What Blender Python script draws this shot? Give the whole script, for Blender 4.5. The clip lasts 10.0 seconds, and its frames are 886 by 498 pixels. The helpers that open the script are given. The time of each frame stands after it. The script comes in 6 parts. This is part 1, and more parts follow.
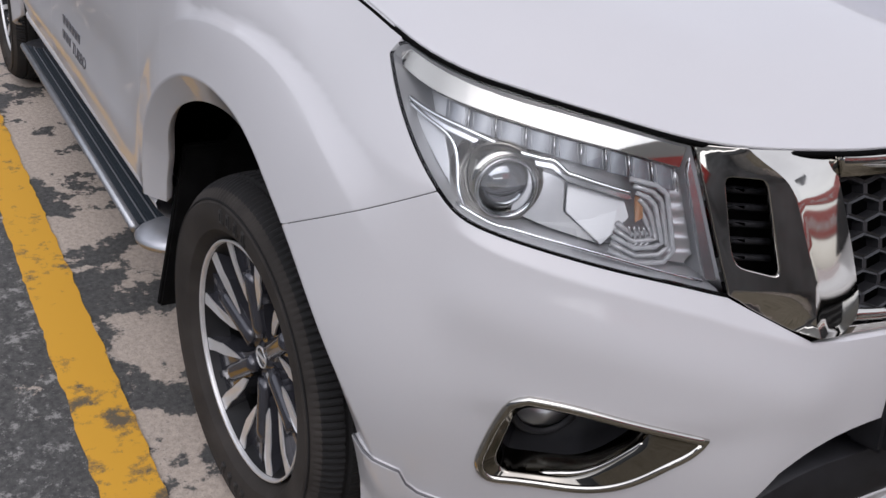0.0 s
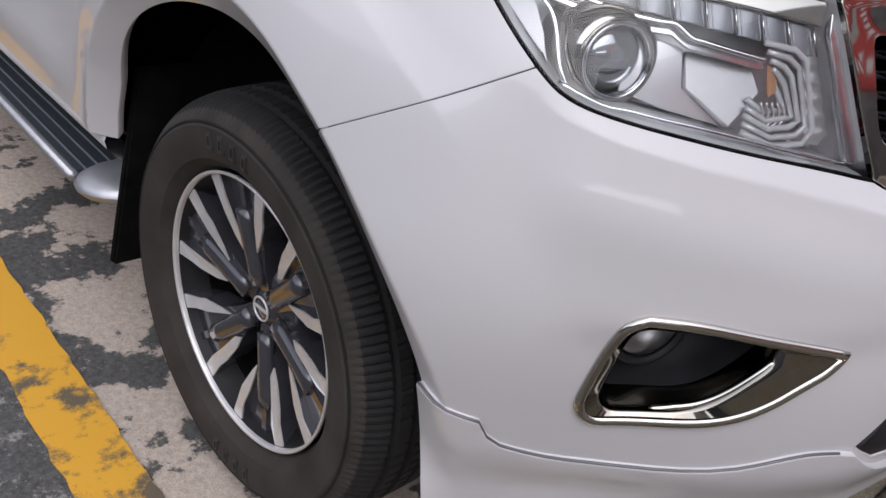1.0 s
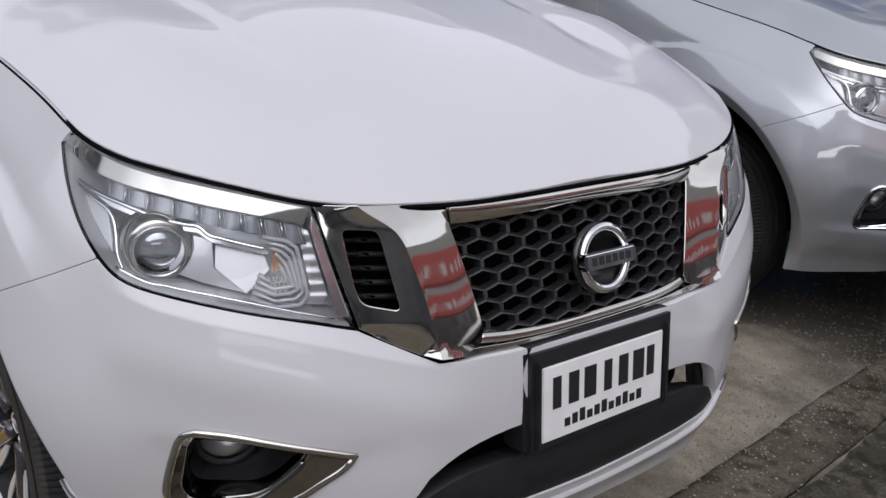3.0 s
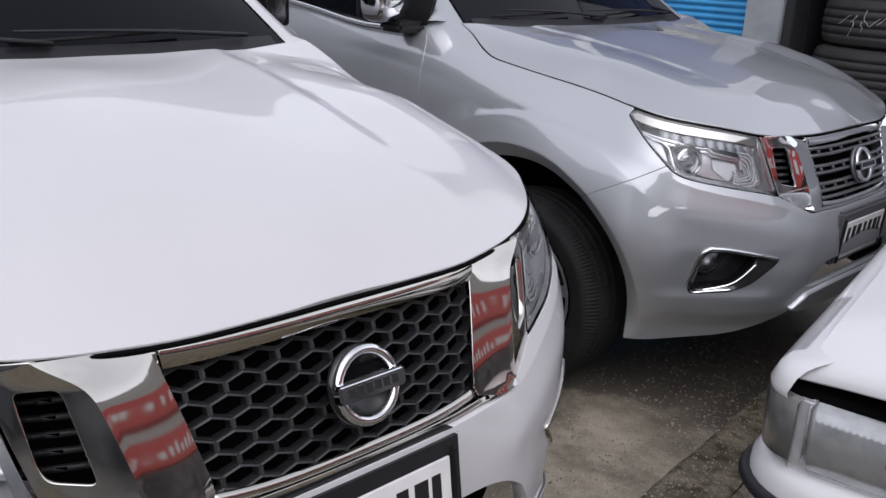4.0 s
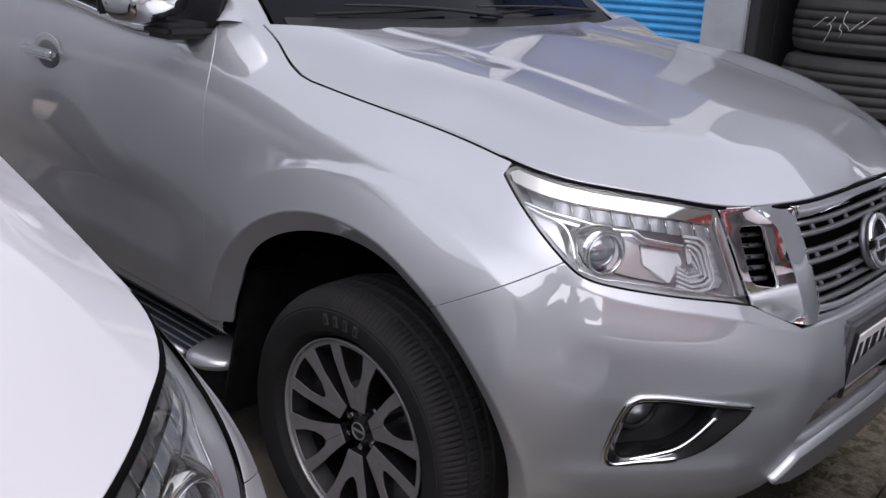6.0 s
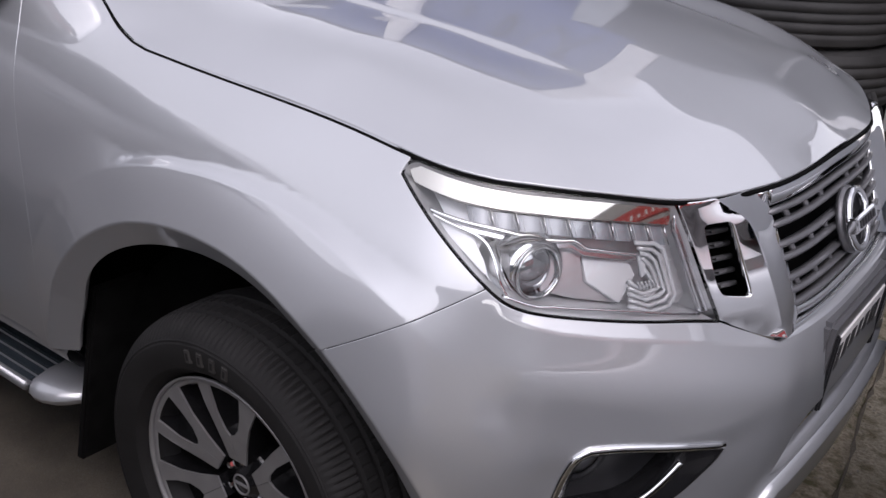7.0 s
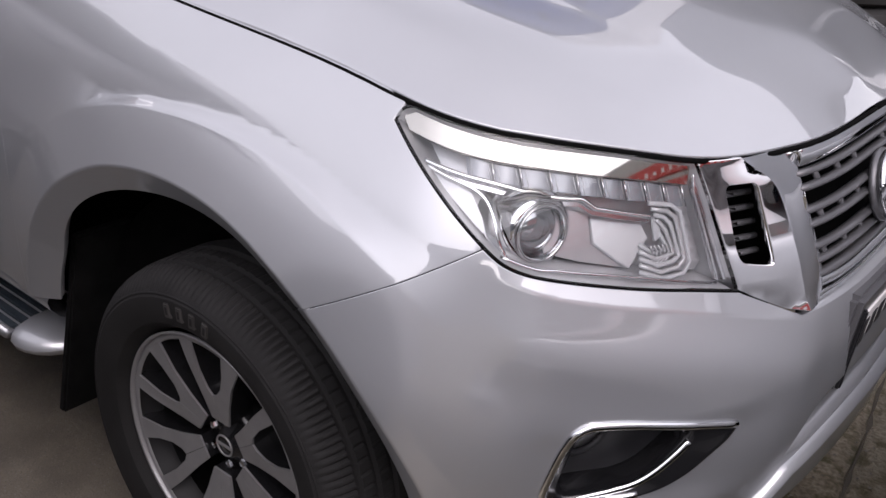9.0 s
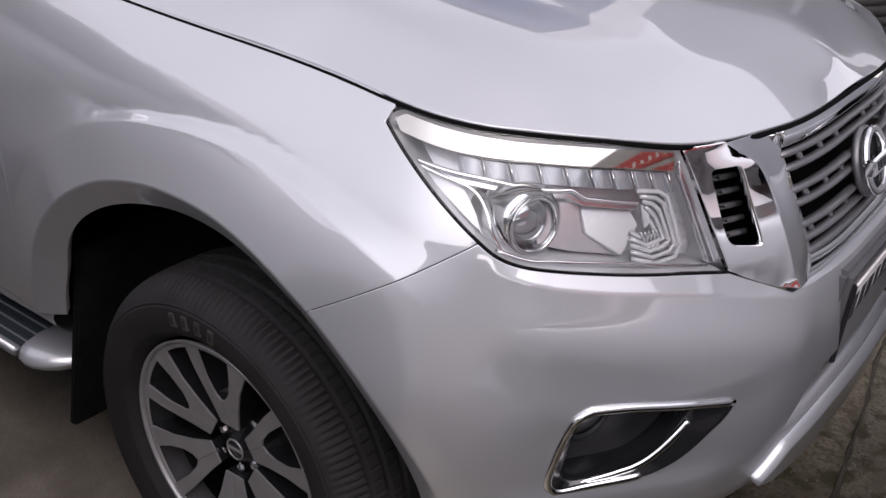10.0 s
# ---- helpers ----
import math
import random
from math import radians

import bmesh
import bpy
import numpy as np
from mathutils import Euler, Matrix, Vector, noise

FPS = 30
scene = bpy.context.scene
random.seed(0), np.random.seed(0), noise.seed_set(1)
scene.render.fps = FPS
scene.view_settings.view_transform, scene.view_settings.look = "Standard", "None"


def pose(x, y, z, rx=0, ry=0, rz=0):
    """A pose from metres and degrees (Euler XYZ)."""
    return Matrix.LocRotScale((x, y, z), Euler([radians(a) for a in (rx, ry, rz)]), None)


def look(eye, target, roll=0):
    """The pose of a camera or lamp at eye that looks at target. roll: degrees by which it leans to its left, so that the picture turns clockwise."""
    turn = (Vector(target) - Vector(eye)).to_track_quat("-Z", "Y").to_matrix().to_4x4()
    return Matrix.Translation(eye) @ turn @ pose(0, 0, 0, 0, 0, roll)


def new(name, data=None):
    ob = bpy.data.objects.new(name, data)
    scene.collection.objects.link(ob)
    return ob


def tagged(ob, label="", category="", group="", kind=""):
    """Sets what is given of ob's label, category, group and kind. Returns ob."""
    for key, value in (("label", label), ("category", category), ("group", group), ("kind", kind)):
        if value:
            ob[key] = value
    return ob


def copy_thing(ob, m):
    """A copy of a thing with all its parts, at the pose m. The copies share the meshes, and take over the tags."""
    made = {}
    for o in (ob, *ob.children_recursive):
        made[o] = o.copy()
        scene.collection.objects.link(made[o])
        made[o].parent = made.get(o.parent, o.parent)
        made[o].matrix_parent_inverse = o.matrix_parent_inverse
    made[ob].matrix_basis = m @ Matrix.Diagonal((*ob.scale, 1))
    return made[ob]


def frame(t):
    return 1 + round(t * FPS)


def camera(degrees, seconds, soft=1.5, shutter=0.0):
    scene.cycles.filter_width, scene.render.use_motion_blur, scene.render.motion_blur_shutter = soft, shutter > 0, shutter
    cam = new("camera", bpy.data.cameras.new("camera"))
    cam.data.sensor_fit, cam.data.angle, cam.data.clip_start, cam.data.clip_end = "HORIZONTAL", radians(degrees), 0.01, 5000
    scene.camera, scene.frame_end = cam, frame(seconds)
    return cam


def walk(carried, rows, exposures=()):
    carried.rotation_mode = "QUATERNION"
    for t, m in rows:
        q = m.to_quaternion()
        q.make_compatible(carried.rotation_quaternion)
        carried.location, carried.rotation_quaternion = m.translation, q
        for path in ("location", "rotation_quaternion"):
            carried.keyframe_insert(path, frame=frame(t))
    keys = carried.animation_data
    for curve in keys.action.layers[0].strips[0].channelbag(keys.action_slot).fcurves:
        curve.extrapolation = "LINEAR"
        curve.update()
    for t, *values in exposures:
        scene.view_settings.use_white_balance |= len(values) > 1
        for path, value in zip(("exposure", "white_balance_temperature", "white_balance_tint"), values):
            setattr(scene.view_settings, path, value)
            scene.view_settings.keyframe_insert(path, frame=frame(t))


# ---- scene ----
from mathutils import geometry

cam = camera(52.2, 10.0)
PATH = [
    (0, (1.399, -1.383, 1.356), (-0.102, -0.393, 0.479), 6.5),
    (0.2, (1.381, -1.383, 1.320), (-0.098, -0.383, 0.420), 4.7),
    (0.5, (1.334, -1.453, 1.250), (-0.065, -0.321, 0.378), 5.9),
    (1, (1.129, -1.463, 1.164), (-0.206, -0.292, 0.244), 6.5),
    (1.5, (1.009, -1.441, 1.134), (-0.293, -0.274, 0.162), 8.2),
    (2, (1.178, -1.455, 1.227), (-0.172, -0.310, 0.296), 6.7),
    (2.5, (1.561, -1.412, 1.390), (0.124, -0.280, 0.583), 4.9),
    (2.7, (1.664, -1.287, 1.419), (0.200, -0.182, 0.621), 3.2),
    (3, (1.791, -1.178, 1.459), (0.337, -0.013, 0.732), 4.6),
    (4.3, (1.717, -0.652, 1.509), (0.395, 0.725, 0.911), 2.5),
    (4.5, (1.616, -0.510, 1.456), (0.277, 0.857, 0.875), 2.0),
    (5, (1.512, -0.229, 1.443), (0.072, 1.045, 0.892), 4.7),
    (5.5, (1.350, 0.033, 1.424), (-0.038, 1.360, 0.865), 3.7),
    (6, (1.196, 0.316, 1.437), (-0.095, 1.727, 0.848), 3.0),
    (6.2, (1.173, 0.464, 1.443), (-0.113, 1.874, 0.844), 2.4),
    (7.3, (0.887, 0.700, 1.448), (-0.185, 2.214, 0.700), 1.7),
    (7.5, (0.887, 0.726, 1.423), (-0.184, 2.245, 0.683), 1.5),
    (8, (0.886, 0.775, 1.405), (-0.139, 2.291, 0.597), 3.2),
    (8.5, (0.889, 0.795, 1.406), (-0.151, 2.296, 0.591), 3.3),
    (9, (0.890, 0.779, 1.409), (-0.224, 2.221, 0.586), 3.2),
    (9.5, (0.894, 0.754, 1.408), (-0.236, 2.187, 0.590), 3.0),
    (10, (0.910, 0.755, 1.420), (-0.198, 2.200, 0.594), 0.4),
]
walk(cam, [(t, look(eye, target, roll)) for t, eye, target, roll in PATH], [(0.0, -0.12, 6300, 16), (1.5, 0.12, 6350, 17), (3.0, -0.17, 6250, 15), (4.5, 0.06, 6300, 16), (6.2, 0.2, 6350, 20), (8.0, 0.36, 6550, 22), (10.0, 0.36, 6600, 22)])

# ---- light ----
world = bpy.data.worlds.new("overcast_sky")
scene.world = world
world.use_nodes = True
wn, wl = world.node_tree.nodes, world.node_tree.links
sky = wn.new("ShaderNodeTexSky")
sky.sky_type, sky.sun_disc = "NISHITA", False
sky.sun_elevation, sky.sun_rotation = radians(52), radians(125)
sky.air_density, sky.dust_density, sky.ozone_density = 1.4, 1.6, 1.0
grey = wn.new("ShaderNodeHueSaturation")
grey.inputs["Saturation"].default_value = 0.2
wtc = wn.new("ShaderNodeTexCoord")
clouds = wn.new("ShaderNodeTexNoise")
clouds.inputs["Scale"].default_value, clouds.inputs["Detail"].default_value = 1.6, 5
cramp = wn.new("ShaderNodeMapRange")
cramp.inputs["From Min"].default_value, cramp.inputs["From Max"].default_value = 0.35, 0.7
cramp.inputs["To Min"].default_value, cramp.inputs["To Max"].default_value = 0.75, 1.25
cmul = wn.new("ShaderNodeVectorMath")
cmul.operation = "SCALE"
wl.new(wtc.outputs["Generated"], clouds.inputs["Vector"])
wl.new(clouds.outputs["Fac"], cramp.inputs["Value"])
wl.new(sky.outputs["Color"], grey.inputs["Color"])
wl.new(grey.outputs["Color"], cmul.inputs[0])
wl.new(cramp.outputs["Result"], cmul.inputs["Scale"])
wl.new(cmul.outputs["Vector"], wn["Background"].inputs["Color"])
wn["Background"].inputs["Strength"].default_value = 0.285
sun = new("sun", bpy.data.lights.new("sun", "SUN"))
sun.data.energy, sun.data.angle, sun.data.color = 0.12, radians(60), (1.0, 0.96, 0.92)
sun.matrix_world = look((6.0, -4.2, 9.4), (0, 0, 0))


# ---- materials ----
def material(name, color=(0.5, 0.5, 0.5), rough=0.5, metal=0.0, coat=0.0, vary=0.0, scale=20.0, bump=0.0, bump_scale=200.0, spec=0.5, coat_rough=0.03, coat_ior=1.5):
    m = bpy.data.materials.new(name)
    m.use_nodes = True
    nt = m.node_tree
    b = nt.nodes["Principled BSDF"]
    b.inputs["Base Color"].default_value = (*color, 1)
    b.inputs["Roughness"].default_value, b.inputs["Metallic"].default_value = rough, metal
    b.inputs["Coat Weight"].default_value, b.inputs["Coat Roughness"].default_value = coat, coat_rough
    b.inputs["Coat IOR"].default_value = coat_ior
    b.inputs["Specular IOR Level"].default_value = spec
    if vary or bump:
        tc = nt.nodes.new("ShaderNodeTexCoord")
    if vary:
        n = nt.nodes.new("ShaderNodeTexNoise")
        n.inputs["Scale"].default_value, n.inputs["Detail"].default_value = scale, 6
        r = nt.nodes.new("ShaderNodeMapRange")
        r.inputs["From Min"].default_value, r.inputs["From Max"].default_value = 0.3, 0.7
        r.inputs["To Min"].default_value, r.inputs["To Max"].default_value = 1 - vary, 1 + vary
        v = nt.nodes.new("ShaderNodeVectorMath")
        v.operation = "SCALE"
        v.inputs[0].default_value = color
        nt.links.new(tc.outputs["Object"], n.inputs["Vector"])
        nt.links.new(n.outputs["Fac"], r.inputs["Value"])
        nt.links.new(r.outputs["Result"], v.inputs["Scale"])
        nt.links.new(v.outputs["Vector"], b.inputs["Base Color"])
        r2 = nt.nodes.new("ShaderNodeMapRange")
        r2.inputs["To Min"].default_value, r2.inputs["To Max"].default_value = max(rough - vary * 0.3, 0.02), min(rough + vary * 0.3, 1)
        nt.links.new(n.outputs["Fac"], r2.inputs["Value"])
        nt.links.new(r2.outputs["Result"], b.inputs["Roughness"])
    if bump:
        n = nt.nodes.new("ShaderNodeTexNoise")
        n.inputs["Scale"].default_value, n.inputs["Detail"].default_value = bump_scale, 4
        bp = nt.nodes.new("ShaderNodeBump")
        bp.inputs["Strength"].default_value, bp.inputs["Distance"].default_value = bump, 0.004
        nt.links.new(tc.outputs["Object"], n.inputs["Vector"])
        nt.links.new(n.outputs["Fac"], bp.inputs["Height"])
        nt.links.new(bp.outputs["Normal"], b.inputs["Normal"])
    return m


def clear(name, tint=(0.96, 0.97, 0.97), ior=1.5, gloss_rough=0.02):
    """A thin pane: what is behind it shows through, and it mirrors by Fresnel's law."""
    m = bpy.data.materials.new(name)
    m.use_nodes = True
    nt = m.node_tree
    nt.nodes.remove(nt.nodes["Principled BSDF"])
    tr, gl, mx, fr = (nt.nodes.new("ShaderNode" + k) for k in ("BsdfTransparent", "BsdfGlossy", "MixShader", "Fresnel"))
    tr.inputs["Color"].default_value = (*tint, 1)
    gl.inputs["Roughness"].default_value = gloss_rough
    fr.inputs["IOR"].default_value = ior
    nt.links.new(fr.outputs[0], mx.inputs[0])
    nt.links.new(tr.outputs[0], mx.inputs[1])
    nt.links.new(gl.outputs[0], mx.inputs[2])
    nt.links.new(mx.outputs[0], nt.nodes["Material Output"].inputs["Surface"])
    return m


WHITE = material("white_pearl_paint", (0.585, 0.578, 0.585), 0.36, 0.0, 0.75, 0.015, 3.0, 0.012, 900)
SILVER = material("silver_metallic_paint", (0.402, 0.415, 0.432), 0.44, 0.60, 1.0, 0.02, 3.0, 0.02, 1400, coat_ior=2.15)
CHROME = material("chrome", (0.76, 0.77, 0.78), 0.03, 1.0, 0, 0.03, 12)
SMOKE = material("smoked_chrome", (0.55, 0.53, 0.49), 0.05, 1.0, 0, 0.03, 12)
SMOKEDARK = material("dark_smoked_chrome", (0.27, 0.255, 0.225), 0.07, 1.0, 0, 0.05, 12)
PLASTIC = material("black_plastic", (0.014, 0.014, 0.016), 0.5, 0, 0, 0.25, 30, 0.15, 700, spec=0.35)
MESHBLACK = material("black_mesh_plastic", (0.022, 0.022, 0.024), 0.38, 0, 0, 0.2, 30, spec=0.5)
GLOSSBLACK = material("gloss_black", (0.010, 0.010, 0.011), 0.16, 0, 0.3, 0.1, 20)
# near black: the shade of inner spaces is put into this colour
DARK = material("near_black_inner", (0.003, 0.003, 0.003), 0.9, 0, 0, 0.3, 15, spec=0.05)
LINER = material("wheel_arch_liner", (0.008, 0.008, 0.008), 0.95, 0, 0, 0.3, 20, 0.3, 200, spec=0.03)
RUBBER = material("tyre_rubber", (0.016, 0.0155, 0.0155), 0.75, 0, 0, 0.30, 9, 0.25, 350, spec=0.25)
DUSTY = material("dusty_tyre_rubber", (0.043, 0.038, 0.034), 0.8, 0, 0, 0.35, 9, 0.25, 350, spec=0.25)
LETTER = material("raised_rubber", (0.034, 0.032, 0.030), 0.6, 0, 0, 0.2, 30)
RUBBERSTEP = material("ribbed_step_rubber", (0.024, 0.033, 0.042), 0.42, 0, 0, 0.15, 20, 0.2, 500)
ALUSTEP = material("satin_aluminium", (0.42, 0.43, 0.45), 0.40, 0.8, 0, 0.1, 20)
MACHINED = material("machined_alloy", (0.74, 0.735, 0.73), 0.42, 0.55, 0.3, 0.06, 40)
MACHINED_GREY = material("grey_alloy_face", (0.32, 0.32, 0.325), 0.42, 0.55, 0.5, 0.06, 30)
RIMBLACK = material("dark_alloy_paint", (0.058, 0.058, 0.068), 0.22, 0.4, 0.8, 0.1, 20)
RIMBARREL = material("black_rim_barrel", (0.012, 0.012, 0.013), 0.5, 0, 0, 0.2, 20, spec=0.25)
GRILLEGREY = material("grey_grille_plastic", (0.14, 0.14, 0.147), 0.35, 0.5, 0.2, 0.05, 20)
LENS = clear("headlamp_lens")
CELL = material("fluted_light_cell", (0.27, 0.285, 0.31), 0.30, 0.35, 0.4, 0.12, 60)
BOWL = material("bright_reflector", (0.64, 0.64, 0.66), 0.28, 0.7, 0.2, 0.05, 25)
SATIN = material("satin_lamp_bezel", (0.70, 0.70, 0.72), 0.16, 0.95, 0.2, 0.05, 25)
LAMPGREY = material("grey_lamp_housing", (0.66, 0.665, 0.68), 0.32, 0.5, 0.2, 0.12, 25)
GUIDE = material("clear_light_guide", (0.52, 0.53, 0.55), 0.12, 0.0, 0.5, 0.05, 40)
AMBER = material("amber_bulb", (0.42, 0.23, 0.13), 0.25, 0, 0.6, 0.08, 40)
GLASSBALL = material("projector_glass", (0.40, 0.41, 0.43), 0.06, 0.75, 1.0)
SILL = material("white_textured_sill", (0.60, 0.595, 0.60), 0.6, 0, 0, 0.04, 30, 0.2, 300)
PALELAMP = material("pale_lamp_plate", (0.58, 0.585, 0.60), 0.30, 0.35, 0.2, 0.04, 20)
TINT = material("dark_tinted_glass", (0.004, 0.005, 0.007), 0.03, 0, 0.0, spec=0.10)
PLATEWHITE = material("plate_white", (0.78, 0.77, 0.76), 0.4, 0, 0.2, 0.05, 20)
INK = material("plate_black_ink", (0.012, 0.012, 0.014), 0.5, 0, 0, 0.1, 20)
DECAL = material("dark_grey_decal", (0.10, 0.10, 0.11), 0.45, 0, 0.3, 0.1, 30)


# ---- mesh helpers ----
def mesh_part(name, verts, faces, mat, parent=None, label="", normals=None, smooth=True):
    me = bpy.data.meshes.new(name)
    me.from_pydata([tuple(map(float, v)) for v in verts], [], [tuple(map(int, f)) for f in faces])
    me.validate()
    me.materials.append(mat)
    if smooth:
        me.polygons.foreach_set("use_smooth", [True] * len(me.polygons))
    if normals is not None and len(normals) == len(me.vertices):
        me.normals_split_custom_set_from_vertices([tuple(map(float, n)) for n in normals])
    me.update()
    ob = new(name, me)
    if parent is not None:
        ob.parent = parent
    if label:
        ob["label"] = label
    return ob


def part(name, bm, mat, parent=None, label="", smooth=True, sharp=35):
    me = bpy.data.meshes.new(name)
    bmesh.ops.recalc_face_normals(bm, faces=bm.faces)
    for f in bm.faces:
        f.smooth = smooth
    for e in bm.edges:
        if len(e.link_faces) == 2 and e.calc_face_angle(0) > radians(sharp):
            e.smooth = False
    bm.to_mesh(me)
    bm.free()
    me.materials.append(mat)
    ob = new(name, me)
    if parent is not None:
        ob.parent = parent
    if label:
        ob["label"] = label
    return ob


def box(x0, x1, y0, y1, z0, z1, bevel=0.004, seg=2, into=None):
    bm = into or bmesh.new()
    vs = bmesh.ops.create_cube(bm, size=1)["verts"]
    bmesh.ops.scale(bm, verts=vs, vec=(x1 - x0, y1 - y0, z1 - z0))
    bmesh.ops.translate(bm, verts=vs, vec=((x0 + x1) / 2, (y0 + y1) / 2, (z0 + z1) / 2))
    if bevel:
        es = list({e for v in vs for e in v.link_edges})
        bmesh.ops.bevel(bm, geom=es, offset=bevel, segments=seg, affect="EDGES", clamp_overlap=True)
    return bm


def lathe(profile, n, axis="y", close=False):
    """Turns (radius, along) pairs round an axis."""
    vs, fs, k = [], [], len(profile)
    for i in range(n):
        a = 2 * math.pi * i / n
        for r, h in profile:
            vs.append((r * math.cos(a), h, r * math.sin(a)) if axis == "y" else (r * math.cos(a), r * math.sin(a), h) if axis == "z" else (h, r * math.cos(a), r * math.sin(a)))
    for i in range(n):
        j = (i + 1) % n
        for q in range(k if close else k - 1):
            p = (q + 1) % k
            fs.append((i * k + q, j * k + q, j * k + p, i * k + p))
    return vs, fs


def tube(pts, radius, n=8, flat=1.0, up=None, closed=False):
    """A rod along pts; flat squeezes it along up."""
    pts = [Vector(p) for p in pts]
    vs, fs = [], []
    for i, p in enumerate(pts):
        a, b = pts[max(i - 1, 0)], pts[min(i + 1, len(pts) - 1)]
        if closed:
            a, b = pts[i - 1], pts[(i + 1) % len(pts)]
        t = (b - a).normalized()
        u = Vector(up[i] if isinstance(up, list) else up) if up is not None else Vector((0, 0, 1)) if abs(t.z) < 0.9 else Vector((1, 0, 0))
        side = t.cross(u).normalized()
        u = side.cross(t)
        r = radius[i] if isinstance(radius, (list, tuple)) else radius
        for k in range(n):
            w = 2 * math.pi * k / n
            vs.append(p + side * (r * math.cos(w)) + u * (r * flat * math.sin(w)))
    m = len(pts)
    for i in range(m if closed else m - 1):
        j = (i + 1) % m
        for k in range(n):
            fs.append((i * n + k, i * n + (k + 1) % n, j * n + (k + 1) % n, j * n + k))
    if not closed:
        fs += [tuple(range(n))[::-1], tuple(range((m - 1) * n, m * n))]
    return vs, fs


# ---- the pickup's skin ----
KS = (-0.5, -0.25, 0.0, 0.25, 0.5, 0.78, 1.0, 1.2, 1.5, 2.0, 3.0, 4.2, 5.6)
KZ = (0.30, 0.50, 0.65, 0.80, 0.92, 1.03, 1.12, 1.20, 1.30)
NOSE = (.800, .835, .830, .800, .762, .715, .650, .58, .48)
NOSE_2 = (.790, .825, .820, .790, .752, .705, .640, .57, .47)
NOSE_3 = (.745, .778, .770, .727, .690, .647, .590, .53, .44)
SX = (NOSE_3, NOSE_2, NOSE, NOSE_2, NOSE_3,
      (.590, .612, .625, .612, .590, .552, .500, .45, .38),
      (.430, .445, .452, .455, .450, .412, .370, .33, .28),
      (.285, .285, .285, .285, .280, .265, .250, .23, .20),
      (0,) * 9, (-.5,) * 9, (-1.5,) * 9, (-2.7,) * 9, (-4.1,) * 9)
DOORS = (-.895, -.910, -.920, -.926, -.928, -.924, -.912, -.888, -.835)
SY = ((.485,) * 9, (.25,) * 9, (0,) * 9, (-.25,) * 9, (-.485,) * 9,
      (-.690, -.715, -.722, -.702, -.678, -.652, -.625, -.60, -.57),
      (-.842, -.868, -.868, -.848, -.822, -.772, -.730, -.69, -.64),
      (-.885, -.902, -.902, -.890, -.868, -.818, -.765, -.72, -.66),
      (-.888, -.897, -.898, -.892, -.886, -.868, -.815, -.76, -.69),
      (-.895, -.910, -.918, -.920, -.920, -.915, -.895, -.855, -.775), DOORS, DOORS, DOORS)


def bend(xs, ys):
    """The second derivatives of a natural cubic spline, along the last axis."""
    xs, ys = np.asarray(xs, float), np.asarray(ys, float)
    n, h = len(xs), np.diff(np.asarray(xs, float))
    a, r = np.eye(n), np.zeros(ys.shape)
    for i in range(1, n - 1):
        a[i, i - 1], a[i, i], a[i, i + 1] = h[i - 1], 2 * (h[i - 1] + h[i]), h[i]
        r[..., i] = 6 * ((ys[..., i + 1] - ys[..., i]) / h[i] - (ys[..., i] - ys[..., i - 1]) / h[i - 1])
    return np.einsum("ij,...j->...i", np.linalg.inv(a), r)


def ease(a, b, x):
    t = np.clip((x - a) / (b - a), 0, 1)
    return t * t * (3 - 2 * t)


SXZ, SYZ = np.array(SX, float), np.array(SY, float)
SXM, SYM = bend(KZ, SXZ), bend(KZ, SYZ)


def plain_skin(s, z):
    xs = np.array(KZ)
    i = np.clip(np.searchsorted(xs, z) - 1, 0, len(xs) - 2)
    h = xs[i + 1] - xs[i]
    b = (z - xs[i]) / h
    a = 1 - b
    out = []
    for t, m in ((SXZ, SXM), (SYZ, SYM)):
        rows = (a * t[:, i] + b * t[:, i + 1] + ((a ** 3 - a) * m[:, i] + (b ** 3 - b) * m[:, i + 1]) * h * h / 6).T
        mm, ks, k = bend(KS, rows), np.array(KS), np.arange(len(s))
        j = np.clip(np.searchsorted(ks, s) - 1, 0, len(ks) - 2)
        g = ks[j + 1] - ks[j]
        d = (s - ks[j]) / g
        c = 1 - d
        out.append(c * rows[k, j] + d * rows[k, j + 1] + ((c ** 3 - c) * mm[k, j] + (d ** 3 - d) * mm[k, j + 1]) * g * g / 6)
    return np.stack([out[0], out[1], z], 1)


def arch_ring(x, z, xc=0.0):
    n = 2.3
    return (np.abs((x - xc) / .492) ** n + np.abs(np.maximum(z - .372, 0) / .476) ** n) ** (1 / n)


# radius against angle round the front wheel: the flare's crease, and the edge of the facet inside it
CREASE = (20, 47, 62, 73, 84, 95, 109, 125, 150), (.640, .632, .622, .618, .618, .622, .636, .650, .66)
# height of the bumper's shoulder line along s
SHOULDER = (.2, .36, .40, .53, .65, .755, .84, .93, 1.0), (.738, .745, .757, .791, .814, .830, .846, .872, .90)
FACET = (0, 20, 42, 67, 90, 112, 130, 150), (.474, .486, .497, .504, .520, .541, .552, .56)


